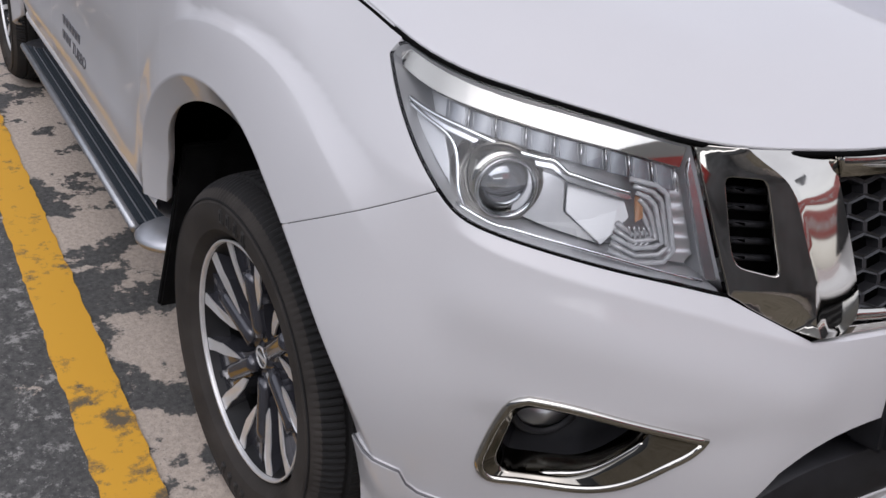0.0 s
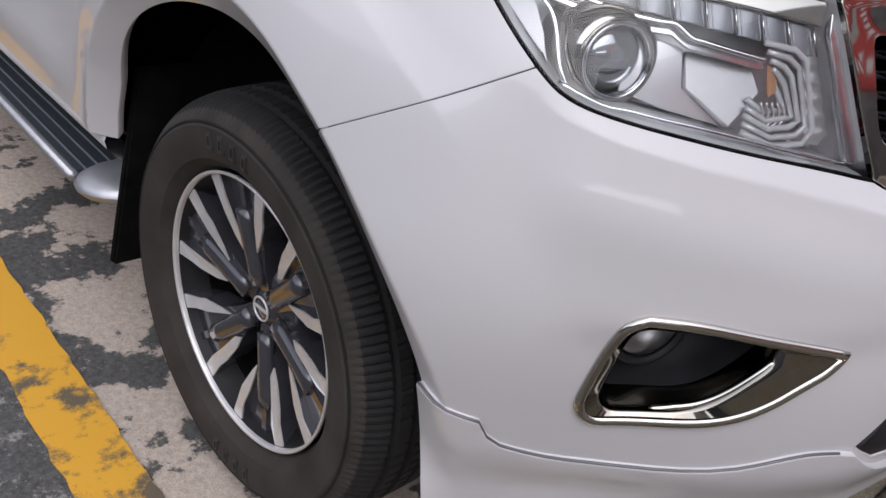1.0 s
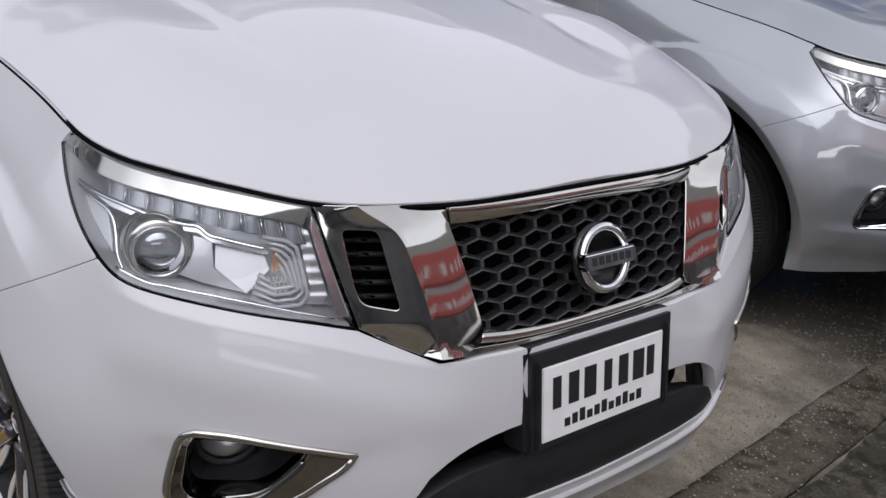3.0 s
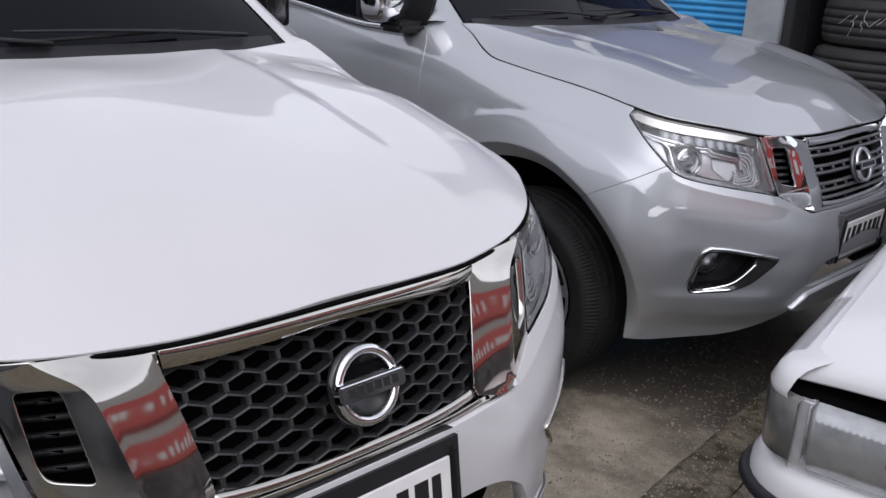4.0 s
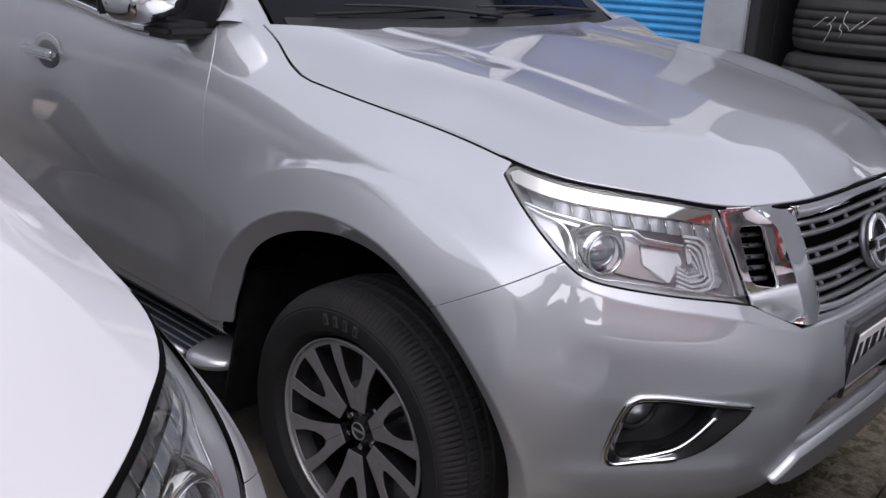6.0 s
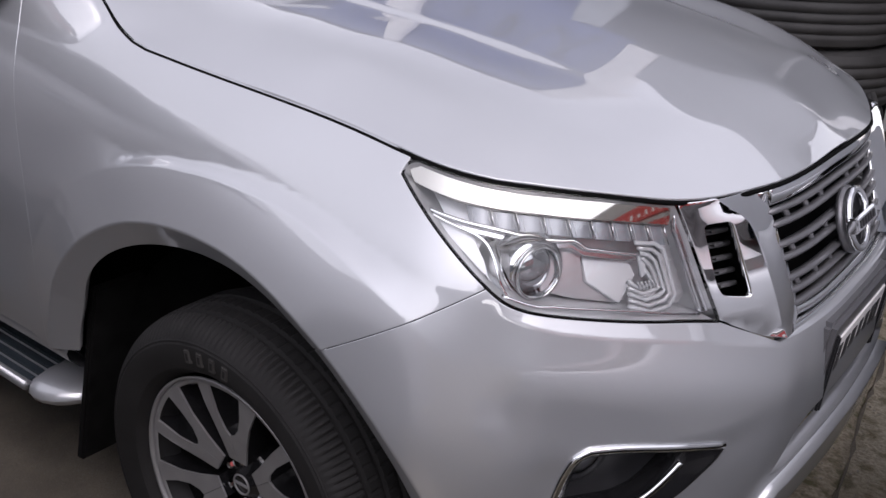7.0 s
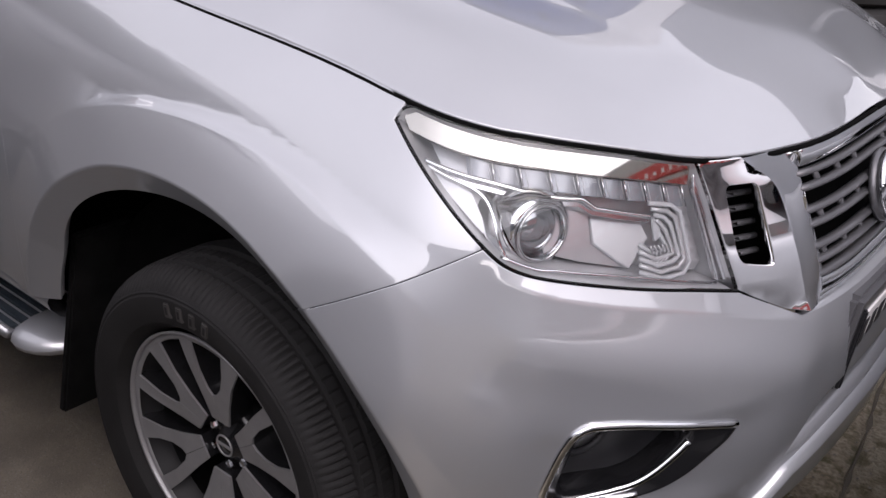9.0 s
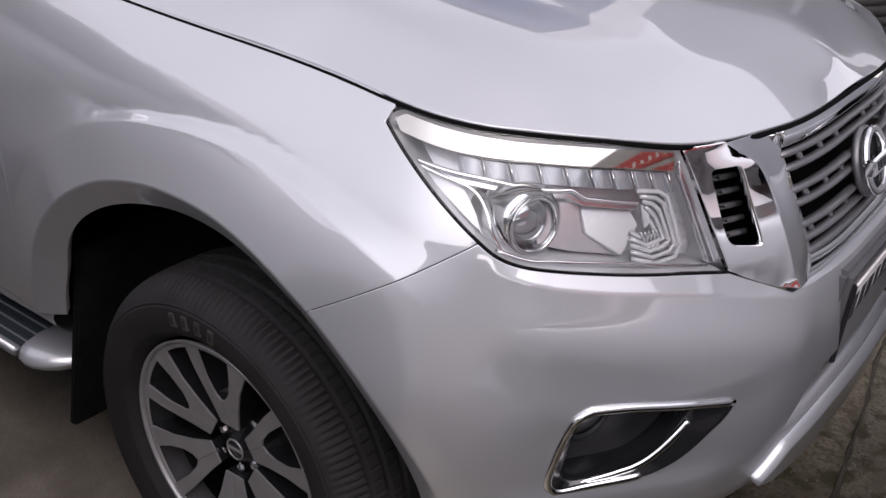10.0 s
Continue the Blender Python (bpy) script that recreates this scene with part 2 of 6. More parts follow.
def arch_rails():
    """Rows of places (s, z) along both sharp lines of the flare, so that the sheets fold exactly there."""
    out, ss = [], np.linspace(.7, 2.3, 400)
    for (a, r), lo, hi in ((CREASE, 40, 128), (FACET, 2, 146)):
        for g in (-.004, 0, .004):
            for phi in np.arange(lo, hi, .65):
                rr = float(np.interp(phi, a, r)) + g
                x, zz = rr * math.cos(radians(phi)), .372 + rr * math.sin(radians(phi))
                xs = plain_skin(ss, np.full(len(ss), zz))[:, 0]
                out.append((float(np.interp(-x, -xs, ss)), zz))
    for g in (-.004, 0, .004):
        out += [(float(a), float(np.interp(a, *SHOULDER)) + g) for a in np.arange(.36, .93, .006)]
    return np.array(out)


def skin(s, z):
    """The body's outer surface: s runs from the nose's middle (0) round the right corner and back, z is the height. Negative s is the left side."""
    s, z = np.atleast_1d(np.asarray(s, float)), np.atleast_1d(np.asarray(z, float))
    sign, s = np.where(s < 0, -1.0, 1.0), np.abs(s)
    p = plain_skin(s, z)
    t = plain_skin(s + 1e-3, z) - p
    n = np.stack([-t[:, 1], t[:, 0], 0 * s], 1)
    n /= np.linalg.norm(n, axis=1)[:, None]
    x, up = p[:, 0], np.maximum(z - .372, 0)
    # the rear arch: a soft flare
    e = arch_ring(x, z, -3.15)
    d = np.where(x < -1.5, .020 * ease(1.46, 1.20, e) + .014 * ease(1.28, 1.10, e) - .024 * np.clip((1.165 - e) / .165, 0, 1) ** 1.7, 0)
    # the front arch: a creased step that begins abruptly behind the wheel, a flat face, and a facet that turns in to the edge
    rho, phi = np.hypot(x, up), np.degrees(np.arctan2(up, x))
    low = np.interp(phi, *CREASE)
    wide = np.interp(phi, (15, 30, 47, 62, 75, 95, 108, 109.5, 116, 140), (.15, .110, .065, .032, .022, .019, .017, .022, .07, .10))
    q = np.clip((low + wide - rho) / wide, 0, 1)
    step = np.interp(phi, (5, 30, 45, 62, 108, 125, 150), (.001, .004, .009, .015, .016, .013, .004)) * q ** 1.7
    inner = np.interp(phi, *FACET)
    fall = np.maximum(inner - rho, 0)
    face = .003 * ease(.76, .60, rho) + step + .022 * np.clip((low - rho) / (low - inner), 0, 1)
    front = ease(-.82, -.36, x) * np.where(x > .2, ease(.40, .72, z), 1) * ease(.74, .50, x)
    d = d + np.where(x > -1.5, face * front - .70 * fall * ease(.28, .40, z) * ease(-.70, -.45, x), 0)
    # the bumper's roll below the lamps, its crease beside the fog lamp and its tuck at the bottom
    f = ease(1.05, .85, s)
    over = z - np.interp(s, *SHOULDER)
    d += ease(.95, .86, s) * ease(.26, .38, s) * (.007 * np.exp(-((over + .075) / .05) ** 2) + np.where(over < 0, .005 * np.exp(-(over / .10) ** 2), .005 - .34 * np.minimum(over, .030)))
    d += f * (- .007 * ease(.655, .60, z) * ease(.40, .52, s) * ease(.90, .78, s))
    d -= f * .020 * ease(.43, .35, z)
    d += ease(-.55, -.85, p[:, 0]) * (.010 * np.exp(-((z - .575) / .05) ** 2) - .010 * np.exp(-((z - .74) / .075) ** 2))
    p = p + n * d[:, None]
    p[:, 1] *= sign
    return p


def facing(surf, u, v, e=1e-3):
    p = surf(u, v)
    n = np.cross(surf(np.asarray(u) + e, v) - surf(np.asarray(u) - e, v), surf(u, np.asarray(v) + e) - surf(u, np.asarray(v) - e))
    return p, n / np.maximum(np.linalg.norm(n, axis=1), 1e-12)[:, None]


def out_skin(s, z):
    """Place and outward normal on the skin."""
    p, n = facing(skin, s, z)
    n *= np.sign(n[:, 0] * ease(1.1, .9, np.abs(s)) + np.sign(p[:, 1]) * n[:, 1] + 1e-9)[:, None]
    return p, n


def inward(s, z, d):
    """A place d metres behind the skin."""
    p, n = out_skin(np.array([float(s)]), np.array([float(z)]))
    return Vector(p[0] - n[0] * d)


def curve(pts, n=6):
    """A smooth line through points."""
    pts = np.array(pts, float)
    t = np.concatenate([[0], np.cumsum(np.linalg.norm(np.diff(pts, axis=0), axis=1))])
    m = bend(t, pts.T)
    out = []
    for x in np.concatenate([np.linspace(t[i], t[i + 1], n, endpoint=False) for i in range(len(t) - 1)] + [t[-1:]]):
        i = min(max(int(np.searchsorted(t, x)) - 1, 0), len(t) - 2)
        h = t[i + 1] - t[i]
        b = (x - t[i]) / h
        a = 1 - b
        out.append(tuple(a * pts[i] + b * pts[i + 1] + ((a ** 3 - a) * m[:, i] + (b ** 3 - b) * m[:, i + 1]) * h * h / 6))
    return out


def dense(poly, step):
    out = []
    for a, b in zip(poly, poly[1:] + poly[:1]):
        n = max(1, int(math.dist(a, b) / step + 0.5))
        out += [(a[0] + (b[0] - a[0]) * i / n, a[1] + (b[1] - a[1]) * i / n) for i in range(n)]
    return out


def area(poly):
    return sum(a[0] * b[1] - b[0] * a[1] for a, b in zip(poly, poly[1:] + poly[:1])) / 2


def shrunk(poly, d):
    """The polygon moved in by d (out where d is below 0)."""
    p, k = np.array(poly), 1.0 if area(poly) > 0 else -1.0
    a, b = p - np.roll(p, 1, 0), np.roll(p, -1, 0) - p
    na, nb = (np.stack([-q[:, 1], q[:, 0]], 1) / np.maximum(np.linalg.norm(q, axis=1), 1e-9)[:, None] for q in (a, b))
    m = na + nb
    m /= np.maximum((m * na).sum(1), 0.5)[:, None]
    return [tuple(q) for q in p + k * d * m]


def inside(poly, q):
    p = np.array(poly)
    a, b = p, np.roll(p, -1, 0)
    c = np.zeros(len(q), bool)
    for (x0, y0), (x1, y1) in zip(a, b):
        if y0 != y1:
            c ^= ((y0 > q[:, 1]) != (y1 > q[:, 1])) & (q[:, 0] < (x1 - x0) * (q[:, 1] - y0) / (y1 - y0) + x0)
    return c


CUT = {}
RAILS = arch_rails()


def panel(name, poly, mat, parent, holes=(), surf=None, flip=False, gap=0.002, lip=0.016, step=0.03, edge=0.014, lift=None, label="", rails=None):
    """A sheet of a surface cut to an outline, with turned-in edges. surf gives places and outward normals; lift(u, v) raises it."""
    surf = surf or out_skin
    key = (name, tuple(map(tuple, poly)), len(holes), step)
    if key in CUT:
        vs, fs, ns = CUT[key]
        return mesh_part(name, vs, fs, mat, parent, label, ns)
    loops = [shrunk(dense(poly, edge), gap)] + [shrunk(dense(h, edge), -gap) for h in holes]
    allp = np.concatenate([np.array(l) for l in loops])
    lo, hi = allp.min(0), allp.max(0)
    gu, gv = np.meshgrid(np.arange(lo[0] + step / 2, hi[0], step), np.arange(lo[1] + step / 2, hi[1], step))
    gu = gu + (np.arange(gu.shape[0]) % 2)[:, None] * step / 2
    g = np.stack([gu.ravel(), gv.ravel()], 1)
    keep = inside(loops[0], g)
    for l in loops[1:]:
        keep &= ~inside(l, g)
    g = g[keep]
    if len(g):
        near = np.array([np.min(((allp - q) ** 2).sum(1)) for q in g])
        g = g[near > (0.45 * edge + 0.12 * step) ** 2]
    if rails is not None and len(g):
        keep = inside(loops[0], rails)
        for l in loops[1:]:
            keep &= ~inside(l, rails)
        r = rails[keep]
        r = r[np.array([np.min(((allp - q) ** 2).sum(1)) for q in r]) > .003 ** 2]
        far = np.array([np.min(((r - q) ** 2).sum(1)) for q in g])
        g = np.concatenate([g[far > (.5 * step) ** 2], r])
    uv = [Vector(q) for q in np.concatenate([allp, g])] if len(g) else [Vector(q) for q in allp]
    edges, k = [], 0
    for l in loops:
        edges += [(k + i, k + (i + 1) % len(l)) for i in range(len(l))]
        k += len(l)
    vo, _, fo, ov, _, _ = geometry.delaunay_2d_cdt(uv, edges, [], 0, 1e-7)
    q = np.array([tuple(v) for v in vo])
    mid = np.array([q[list(f)].mean(0) for f in fo])
    ok = inside(loops[0], mid)
    for l in loops[1:]:
        ok &= ~inside(l, mid)
    fs = [tuple(f) for f, o in zip(fo, ok) if o]
    p, n = surf(q[:, 0], q[:, 1])
    if lift is not None:
        def lifted(u, v):
            a, b = surf(u, v)
            return a + b * lift(u, v)[:, None]
        p2, n2 = facing(lifted, q[:, 0], q[:, 1])
        n2 *= np.sign((n2 * n).sum(1))[:, None]
        p, n = p2, n2
    u0, v0 = q[:1, 0], q[:1, 1]
    hand = np.sign(np.cross(surf(u0 + 1e-3, v0)[0] - surf(u0, v0)[0], surf(u0, v0 + 1e-3)[0] - surf(u0, v0)[0])[0] @ n[0])
    vs, ns = [tuple(v) for v in p], [tuple(v) for v in n]
    # face winding to suit the normals
    good = []
    for a, b, c in fs:
        w = np.cross(p[b] - p[a], p[c] - p[a])
        good.append((a, b, c) if w @ (n[a] + n[b] + n[c]) > 0 else (a, c, b))
    fs = good
    where = {}
    for i, olds in enumerate(ov):
        for o in olds:
            where[o] = i
    k = 0
    for li, l in enumerate(loops):
        idx = [where.get(k + i) for i in range(len(l))]
        k += len(l)
        if None in idx or lip <= 0:
            continue
        m = len(idx)
        c = np.array([p[i] for i in idx])
        nn = np.array([n[i] for i in idx])
        t = np.roll(c, -1, 0) - np.roll(c, 1, 0)
        o = np.cross(t, nn)
        o /= np.maximum(np.linalg.norm(o, axis=1), 1e-9)[:, None]
        o *= hand * np.sign(area(l)) * (1 if li == 0 else -1)
        b0 = len(vs)
        r = min(0.003, lip / 3)
        vs += [tuple(v) for v in c - nn * r * 0.5 + o * r * 0.4] + [tuple(v) for v in c - nn * lip]
        ns += [tuple(v / np.linalg.norm(v)) for v in nn + o] + [tuple(v) for v in o]
        for i in range(m):
            j = (i + 1) % m
            f1, f2 = (idx[i], idx[j], b0 + j, b0 + i), (b0 + i, b0 + j, b0 + m + j, b0 + m + i)
            if np.cross(c[j] - c[i], -nn[i]) @ o[i] < 0:
                f1, f2 = f1[::-1], f2[::-1]
            fs += [f1, f2]
    CUT[key] = (vs, fs, ns)
    return mesh_part(name, vs, fs, mat, parent, label, ns)


def mirrored(poly):
    return [(-a, b) for a, b in poly]


def whole(half):
    """A closed outline across the nose from its right half, which begins and ends at s = 0."""
    return list(half) + [(-a, b) for a, b in reversed(half) if abs(a) > 1e-6]


# ---- the bonnet's surface ----
SHUT = curve([(0, 1.004), (.16, 1.003), (.316, 1.000), (.45, 1.002), (.553, 1.010), (.673, 1.024), (.786, 1.035), (.93, 1.050), (1.09, 1.073),
              (1.355, 1.111), (1.611, 1.144), (1.74, 1.163)], 5) + curve([(1.775, 1.172), (1.82, 1.192), (1.888, 1.232), (1.965, 1.266)], 4)
rim_p = skin([a for a, _ in SHUT], [b for _, b in SHUT])
rim_l = rim_p * np.array((1, -1, 1))
TAIL = [(-.40, -.55, 1.252), (-.375, -.28, 1.246), (-.365, 0, 1.244), (-.375, .28, 1.246), (-.40, .55, 1.252)]
CROWN = [(.69, 0, 1.046), (.60, 0, 1.098), (.50, 0, 1.128), (.30, 0, 1.170), (0, 0, 1.216), (-.20, 0, 1.238), (.56, -.37, 1.090), (.46, -.37, 1.120), (.25, -.42, 1.164), (0, -.45, 1.206), (-.20, -.48, 1.232),
         (.44, -.62, 1.098), (.30, -.65, 1.142), (.10, -.69, 1.178), (-.10, -.66, 1.206)]
CROWN += [(x, -y, z) for x, y, z in CROWN if y]
knots = np.concatenate([rim_p[::3], rim_l[3::3], np.array(TAIL), np.array(CROWN)])


def plate(r2):
    return np.where(r2 > 1e-12, r2 * np.log(np.maximum(r2, 1e-12)), 0)


kd = plate(((knots[:, None, :2] - knots[None, :, :2]) ** 2).sum(2)) + np.eye(len(knots)) * 1.5e-3
kp = np.concatenate([np.ones((len(knots), 1)), knots[:, :2]], 1)
weights = np.linalg.solve(np.block([[kd, kp], [kp.T, np.zeros((3, 3))]]), np.concatenate([knots[:, 2], np.zeros(3)]))


def bonnet(x, y):
    x, y = np.asarray(x, float), np.asarray(y, float)
    q = np.stack([x, y], 1)
    z = plate(((q[:, None] - knots[None, :, :2]) ** 2).sum(2)) @ weights[:-3] + np.concatenate([np.ones((len(q), 1)), q], 1) @ weights[-3:]
    # two ridges that run forward from the cowl and die out
    r = .37 + .10 * (.46 - x) / .9
    w = np.abs(y) - r
    k = ease(.50, .20, x) * ease(-.44, -.38, x)
    z = z + k * .0065 * ease(.028, -.020, w)
    return np.stack([x, y, z], 1)


def out_bonnet(x, y):
    p, n = facing(bonnet, x, y)
    return p, n * np.sign(n[:, 2])[:, None]


LAMP_EDGE = curve([(.493, .813), (.565, .826), (.68, .842), (.806, .860), (.876, .873), (.923, .889), (.953, .910), (1.010, .956), (1.066, 1.001), (1.122, 1.046)], 4)
LAMP_LOW, LAMP_REAR = LAMP_EDGE[:25], LAMP_EDGE[24:]
HEADLAMP = curve([(1.122, 1.046), (1.114, 1.060), (1.085, 1.068)], 3)[:-1] + curve([(1.085, 1.068), (.93, 1.045), (.786, 1.030), (.673, 1.019), (.553, 1.005)], 5)[:-1] + \
    curve([(.553, 1.005), (.527, .924), (.493, .813)], 4)[:-1] + LAMP_EDGE[:-1]
ARCH = curve([(1.985, .495), (1.968, .55), (1.942, .605), (1.897, .685), (1.829, .757), (1.724, .813), (1.62, .838), (1.50, .845), (1.38, .826), (1.245, .771)], 5)
ARCH_FRONT = curve([(1.245, .771), (1.148, .699), (1.076, .626), (1.037, .56), (1.014, .50), (1.0, .317)], 5)
SEAM = [(1.245, .771), (1.085, .848), (.953, .910)]
DOOR_FRONT = curve([(2.12, 1.262), (2.068, 1.174), (2.058, 1.08), (2.06, .824), (2.056, .60), (2.05, .495)], 5)


def trace(pts, d):
    return [inward(a, b, d) for a, b in pts]


def normals_at(pts):
    _, n = out_skin(np.array([a for a, _ in pts]), np.array([b for _, b in pts]))
    return [tuple(v) for v in n]


def strip(name, pts, d, width, mat, parent, label="", thick=.55, n=10):
    """A rounded moulding along a line on the skin, d behind it."""
    pts = curve(pts, 5) if len(pts) > 2 else dense(list(pts), .02)[:-1] + [pts[-1]]
    vs, fs = tube(trace(pts, d), width / 2, n, thick, normals_at(pts))
    return mesh_part(name, vs, fs, mat, parent, label)


def headlamp(car, side, lens_mat, bulb):
    """A lamp unit in skin coordinates, with its lens, bezels, projector and bulbs."""
    def m(pts):
        return [(side * a, b) for a, b in pts]
    lamp = panel("headlamp", m(HEADLAMP), lens_mat, car, gap=.0024, lip=.02, step=.03, label="clear headlamp with chrome bezels and projector")
    lamp.visible_shadow = False
    outline = dense(m(HEADLAMP), .012)
    rings = [np.array([inward(a, b, d) for a, b in shrunk(outline, g)]) for g, d in ((.0035, .006), (.016, .040), (.024, .075))]
    vs = [tuple(v) for r in rings for v in r]
    k = len(outline)
    fs = [(r * k + i, r * k + (i + 1) % k, (r + 1) * k + (i + 1) % k, (r + 1) * k + i) for r in range(2) for i in range(k)]
    mesh_part("bezel", vs, fs, PALELAMP, lamp, "pale lamp surround")
    panel("housing", m(HEADLAMP), LAMPGREY, lamp, gap=.018, lip=0, step=.03, lift=lambda u, v: np.full(len(u), -.072), label="grey inner lamp housing")
    # bright brow, the row of running light cells and the stepped divider below it
    top = curve([(1.112, 1.055), (1.085, 1.0625), (.93, 1.0405), (.786, 1.0255), (.673, 1.0145), (.556, 1.0005)], 4)
    bot = curve([(1.096, 1.040), (1.02, 1.026), (.93, 1.015), (.786, .998), (.673, .987), (.572, .974)], 4)
    panel("brow", m(top + bot[::-1]), SMOKE, lamp, gap=.001, lip=.02, step=.02, lift=lambda u, v: np.full(len(u), -.014), label="smoked chrome brow strip")
    for i in range(9):
        u0 = .578 + i * .046
        za = float(np.interp(u0, (.572, .673, .786, .93, 1.02), (.972, .985, .996, 1.013, 1.026)))
        zb = float(np.interp(u0 + .045, (.572, .673, .786, .93, 1.02), (.972, .985, .996, 1.013, 1.026)))
        h = .029 - .0010 * i
        cell = panel("light_cell", m([(u0, za), (u0 + .0445, zb), (u0 + .0385, zb - h), (u0 - .006, za - h)]), CELL, lamp, gap=.0008, lip=.012, step=.006, edge=.006,
                     lift=lambda u, v: -.028 + .005 * np.sin(np.clip((np.abs(u) - u0 + .006) / .05, 0, 1) * math.pi), label="clear light cell" if i == 0 else "")
        for j in range(5):
            g = .005 + j * .0078
            strip("cell_rib", m([(u0 + g, za + (zb - za) * g / .0445 - .001), (u0 + g - .006, za + (zb - za) * g / .0445 - h + .001)]), .0245, .0015, GUIDE, cell, n=5)
        strip("cell_wall", m([(u0 - .001, za + .001), (u0 - .007, za - h)]), .023, .0024, SATIN, cell, n=6)
    edge = curve([(1.062, 1.010), (.99, .998), (.93, .989), (.86, .974), (.80, .968)], 4) + curve([(.775, .955), (.72, .946), (.662, .938)], 4)
    strip("divider", m(edge), .020, .0065, CHROME, lamp, "chrome divider bar")
    shelf = [(a, b - .009) for a, b in edge]
    panel("shelf", m(edge + [(.655, .930)] + shelf[::-1]), SATIN, lamp, gap=.0, lip=.01, step=.02, lift=lambda u, v: np.full(len(u), -.030), label="satin shelf under the divider")
    strip("side_bezel", m([(1.062, 1.006), (1.0, .990), (.955, .972), (.938, .945), (.928, .918), (.912, .894)]), .018, .0055, CHROME, lamp, "chrome side bezel")
    panel("side_marker", m([(1.070, 1.012), (.975, .982), (.955, .950), (.943, .918), (.99, .955)]), PALELAMP, lamp, gap=.003, lip=.01, step=.02, lift=lambda u, v: np.full(len(u), -.028), label="pale side reflector")
    strip("lower_bezel", m([(.925, .900), (.86, .881), (.757, .866), (.62, .846), (.53, .831)]), .012, .0055, CHROME, lamp, "chrome lower bezel")
    panel("ribbed_band", m([(.604, .972), (.562, .966), (.534, .862), (.548, .850), (.602, .853), (.590, .860), (.568, .874), (.582, .944), (.596, .956)]), BOWL, lamp, gap=.001, lip=.008, step=.006, edge=.006, lift=lambda u, v: -.036 + .0010 * np.sin(v * 330), label="ribbed bright band")
    panel("inner_bezel", m([(.552, .992), (.541, .962), (.524, .90), (.505, .832), (.524, .834), (.541, .90), (.558, .966)]), SATIN, lamp, gap=.0005, lip=.012, step=.012, edge=.008, lift=lambda u, v: np.full(len(u), -.012), label="bright inner bezel")
    # projector
    c, n = (Vector(v[0]) for v in out_skin(np.array([side * .872]), np.array([.935])))
    ahead = Vector((.93, -side * .34, .06)).normalized()
    c = c - n * .050
    turn = ahead.to_track_quat("X", "Z").to_matrix().to_4x4()
    turn.translation = c
    for nm, prof, mat, lb in (("projector_shroud", [(.063, -.045), (.062, -.012), (.058, .008), (.052, .021), (.046, .0265), (.042, .027), (.039, .022), (.038, .004)], CHROME if bulb is GUIDE else SMOKE, "chrome projector barrel"),
                              ("projector_ring", [(.0405, .0265), (.0425, .030), (.0400, .032), (.0370, .029), (.0365, .020)], CHROME, "bright lens ring")):
        vs, fs = lathe([(r, h) for r, h in prof], 36, "x")
        mesh_part(nm, [turn @ Vector(v) for v in vs], fs, mat, lamp, lb)
    prof = [(.038 * math.sin(a), .004 + .022 * math.cos(a)) for a in np.linspace(0.02, math.pi / 2, 9)]
    vs, fs = lathe(prof, 32, "x")
    mesh_part("projector_lens", [turn @ Vector(v) for v in vs], fs, GLASSBALL, lamp, "glass projector lens")
    # pale plates between the projector and the light guide
    panel("centre_plate", m([(.770, .945), (.665, .930), (.652, .905), (.700, .868), (.765, .905)]), PALELAMP, lamp, gap=.001, lip=.02, step=.02, lift=lambda u, v: -.040 - .20 * (v - .905), label="pale centre plate")
    panel("bowl_reflector", m([(.842, .962), (.775, .948), (.768, .905), (.700, .866), (.79, .880), (.85, .895)]), BOWL, lamp, gap=.002, lip=.01, step=.012, edge=.008, lift=lambda u, v: np.full(len(u), -.046), label="bright reflector")
    # U shaped light guide and the indicator in it
    for i in range(5):
        g = i * .0085
        path = [(.665 - g, .956 - g), (.612 + g * .7, .950 - g), (.592 + g, .940 - g), (.576 + g, .868 + g * .5), (.592 + g, .853 + g), (.640 + g * .2, .850 + g), (.690 - g * .4, .864 + g)]
        path = [q for p, r in zip(path, path[1:]) for q in (p, (p[0] * .5 + r[0] * .5, p[1] * .5 + r[1] * .5))] + path[-1:]
        vs, fs = tube(trace(m(path), .020 + i * .0035), .0037, 6, .7, normals_at(m(path)))
        mesh_part("light_guide", vs, fs, GUIDE if i % 2 == 0 else PALELAMP, lamp, "clear light guide" if i == 0 else "")
    for i in range(5):
        strip("indicator_rib", m([(.655 - i * .009, .895), (.650 - i * .009, .880), (.665 - i * .009, .868)]), .030, .0032, BOWL, lamp, n=6)
    panel("indicator", m([(.650, .936), (.630, .933), (.628, .905), (.645, .898)]), bulb, lamp, gap=.002, lip=.012, step=.012, lift=lambda u, v: -.036 + .006 * np.cos((np.abs(u) - .638) * 80), label="indicator bulb")
    return lamp


def rounded(poly, r, n=5):
    """The polygon with its corners rounded off."""
    out = []
    for a, b, c in zip(poly[-1:] + poly[:-1], poly, poly[1:] + poly[:1]):
        p, q = (tuple(b[k] + (e[k] - b[k]) * min(r / math.dist(b, e), .45) for k in (0, 1)) for e in (a, c))
        out += [tuple(p[k] * (1 - u) ** 2 + b[k] * 2 * u * (1 - u) + q[k] * u * u for k in (0, 1)) for u in np.linspace(0, 1, n)]
    return out


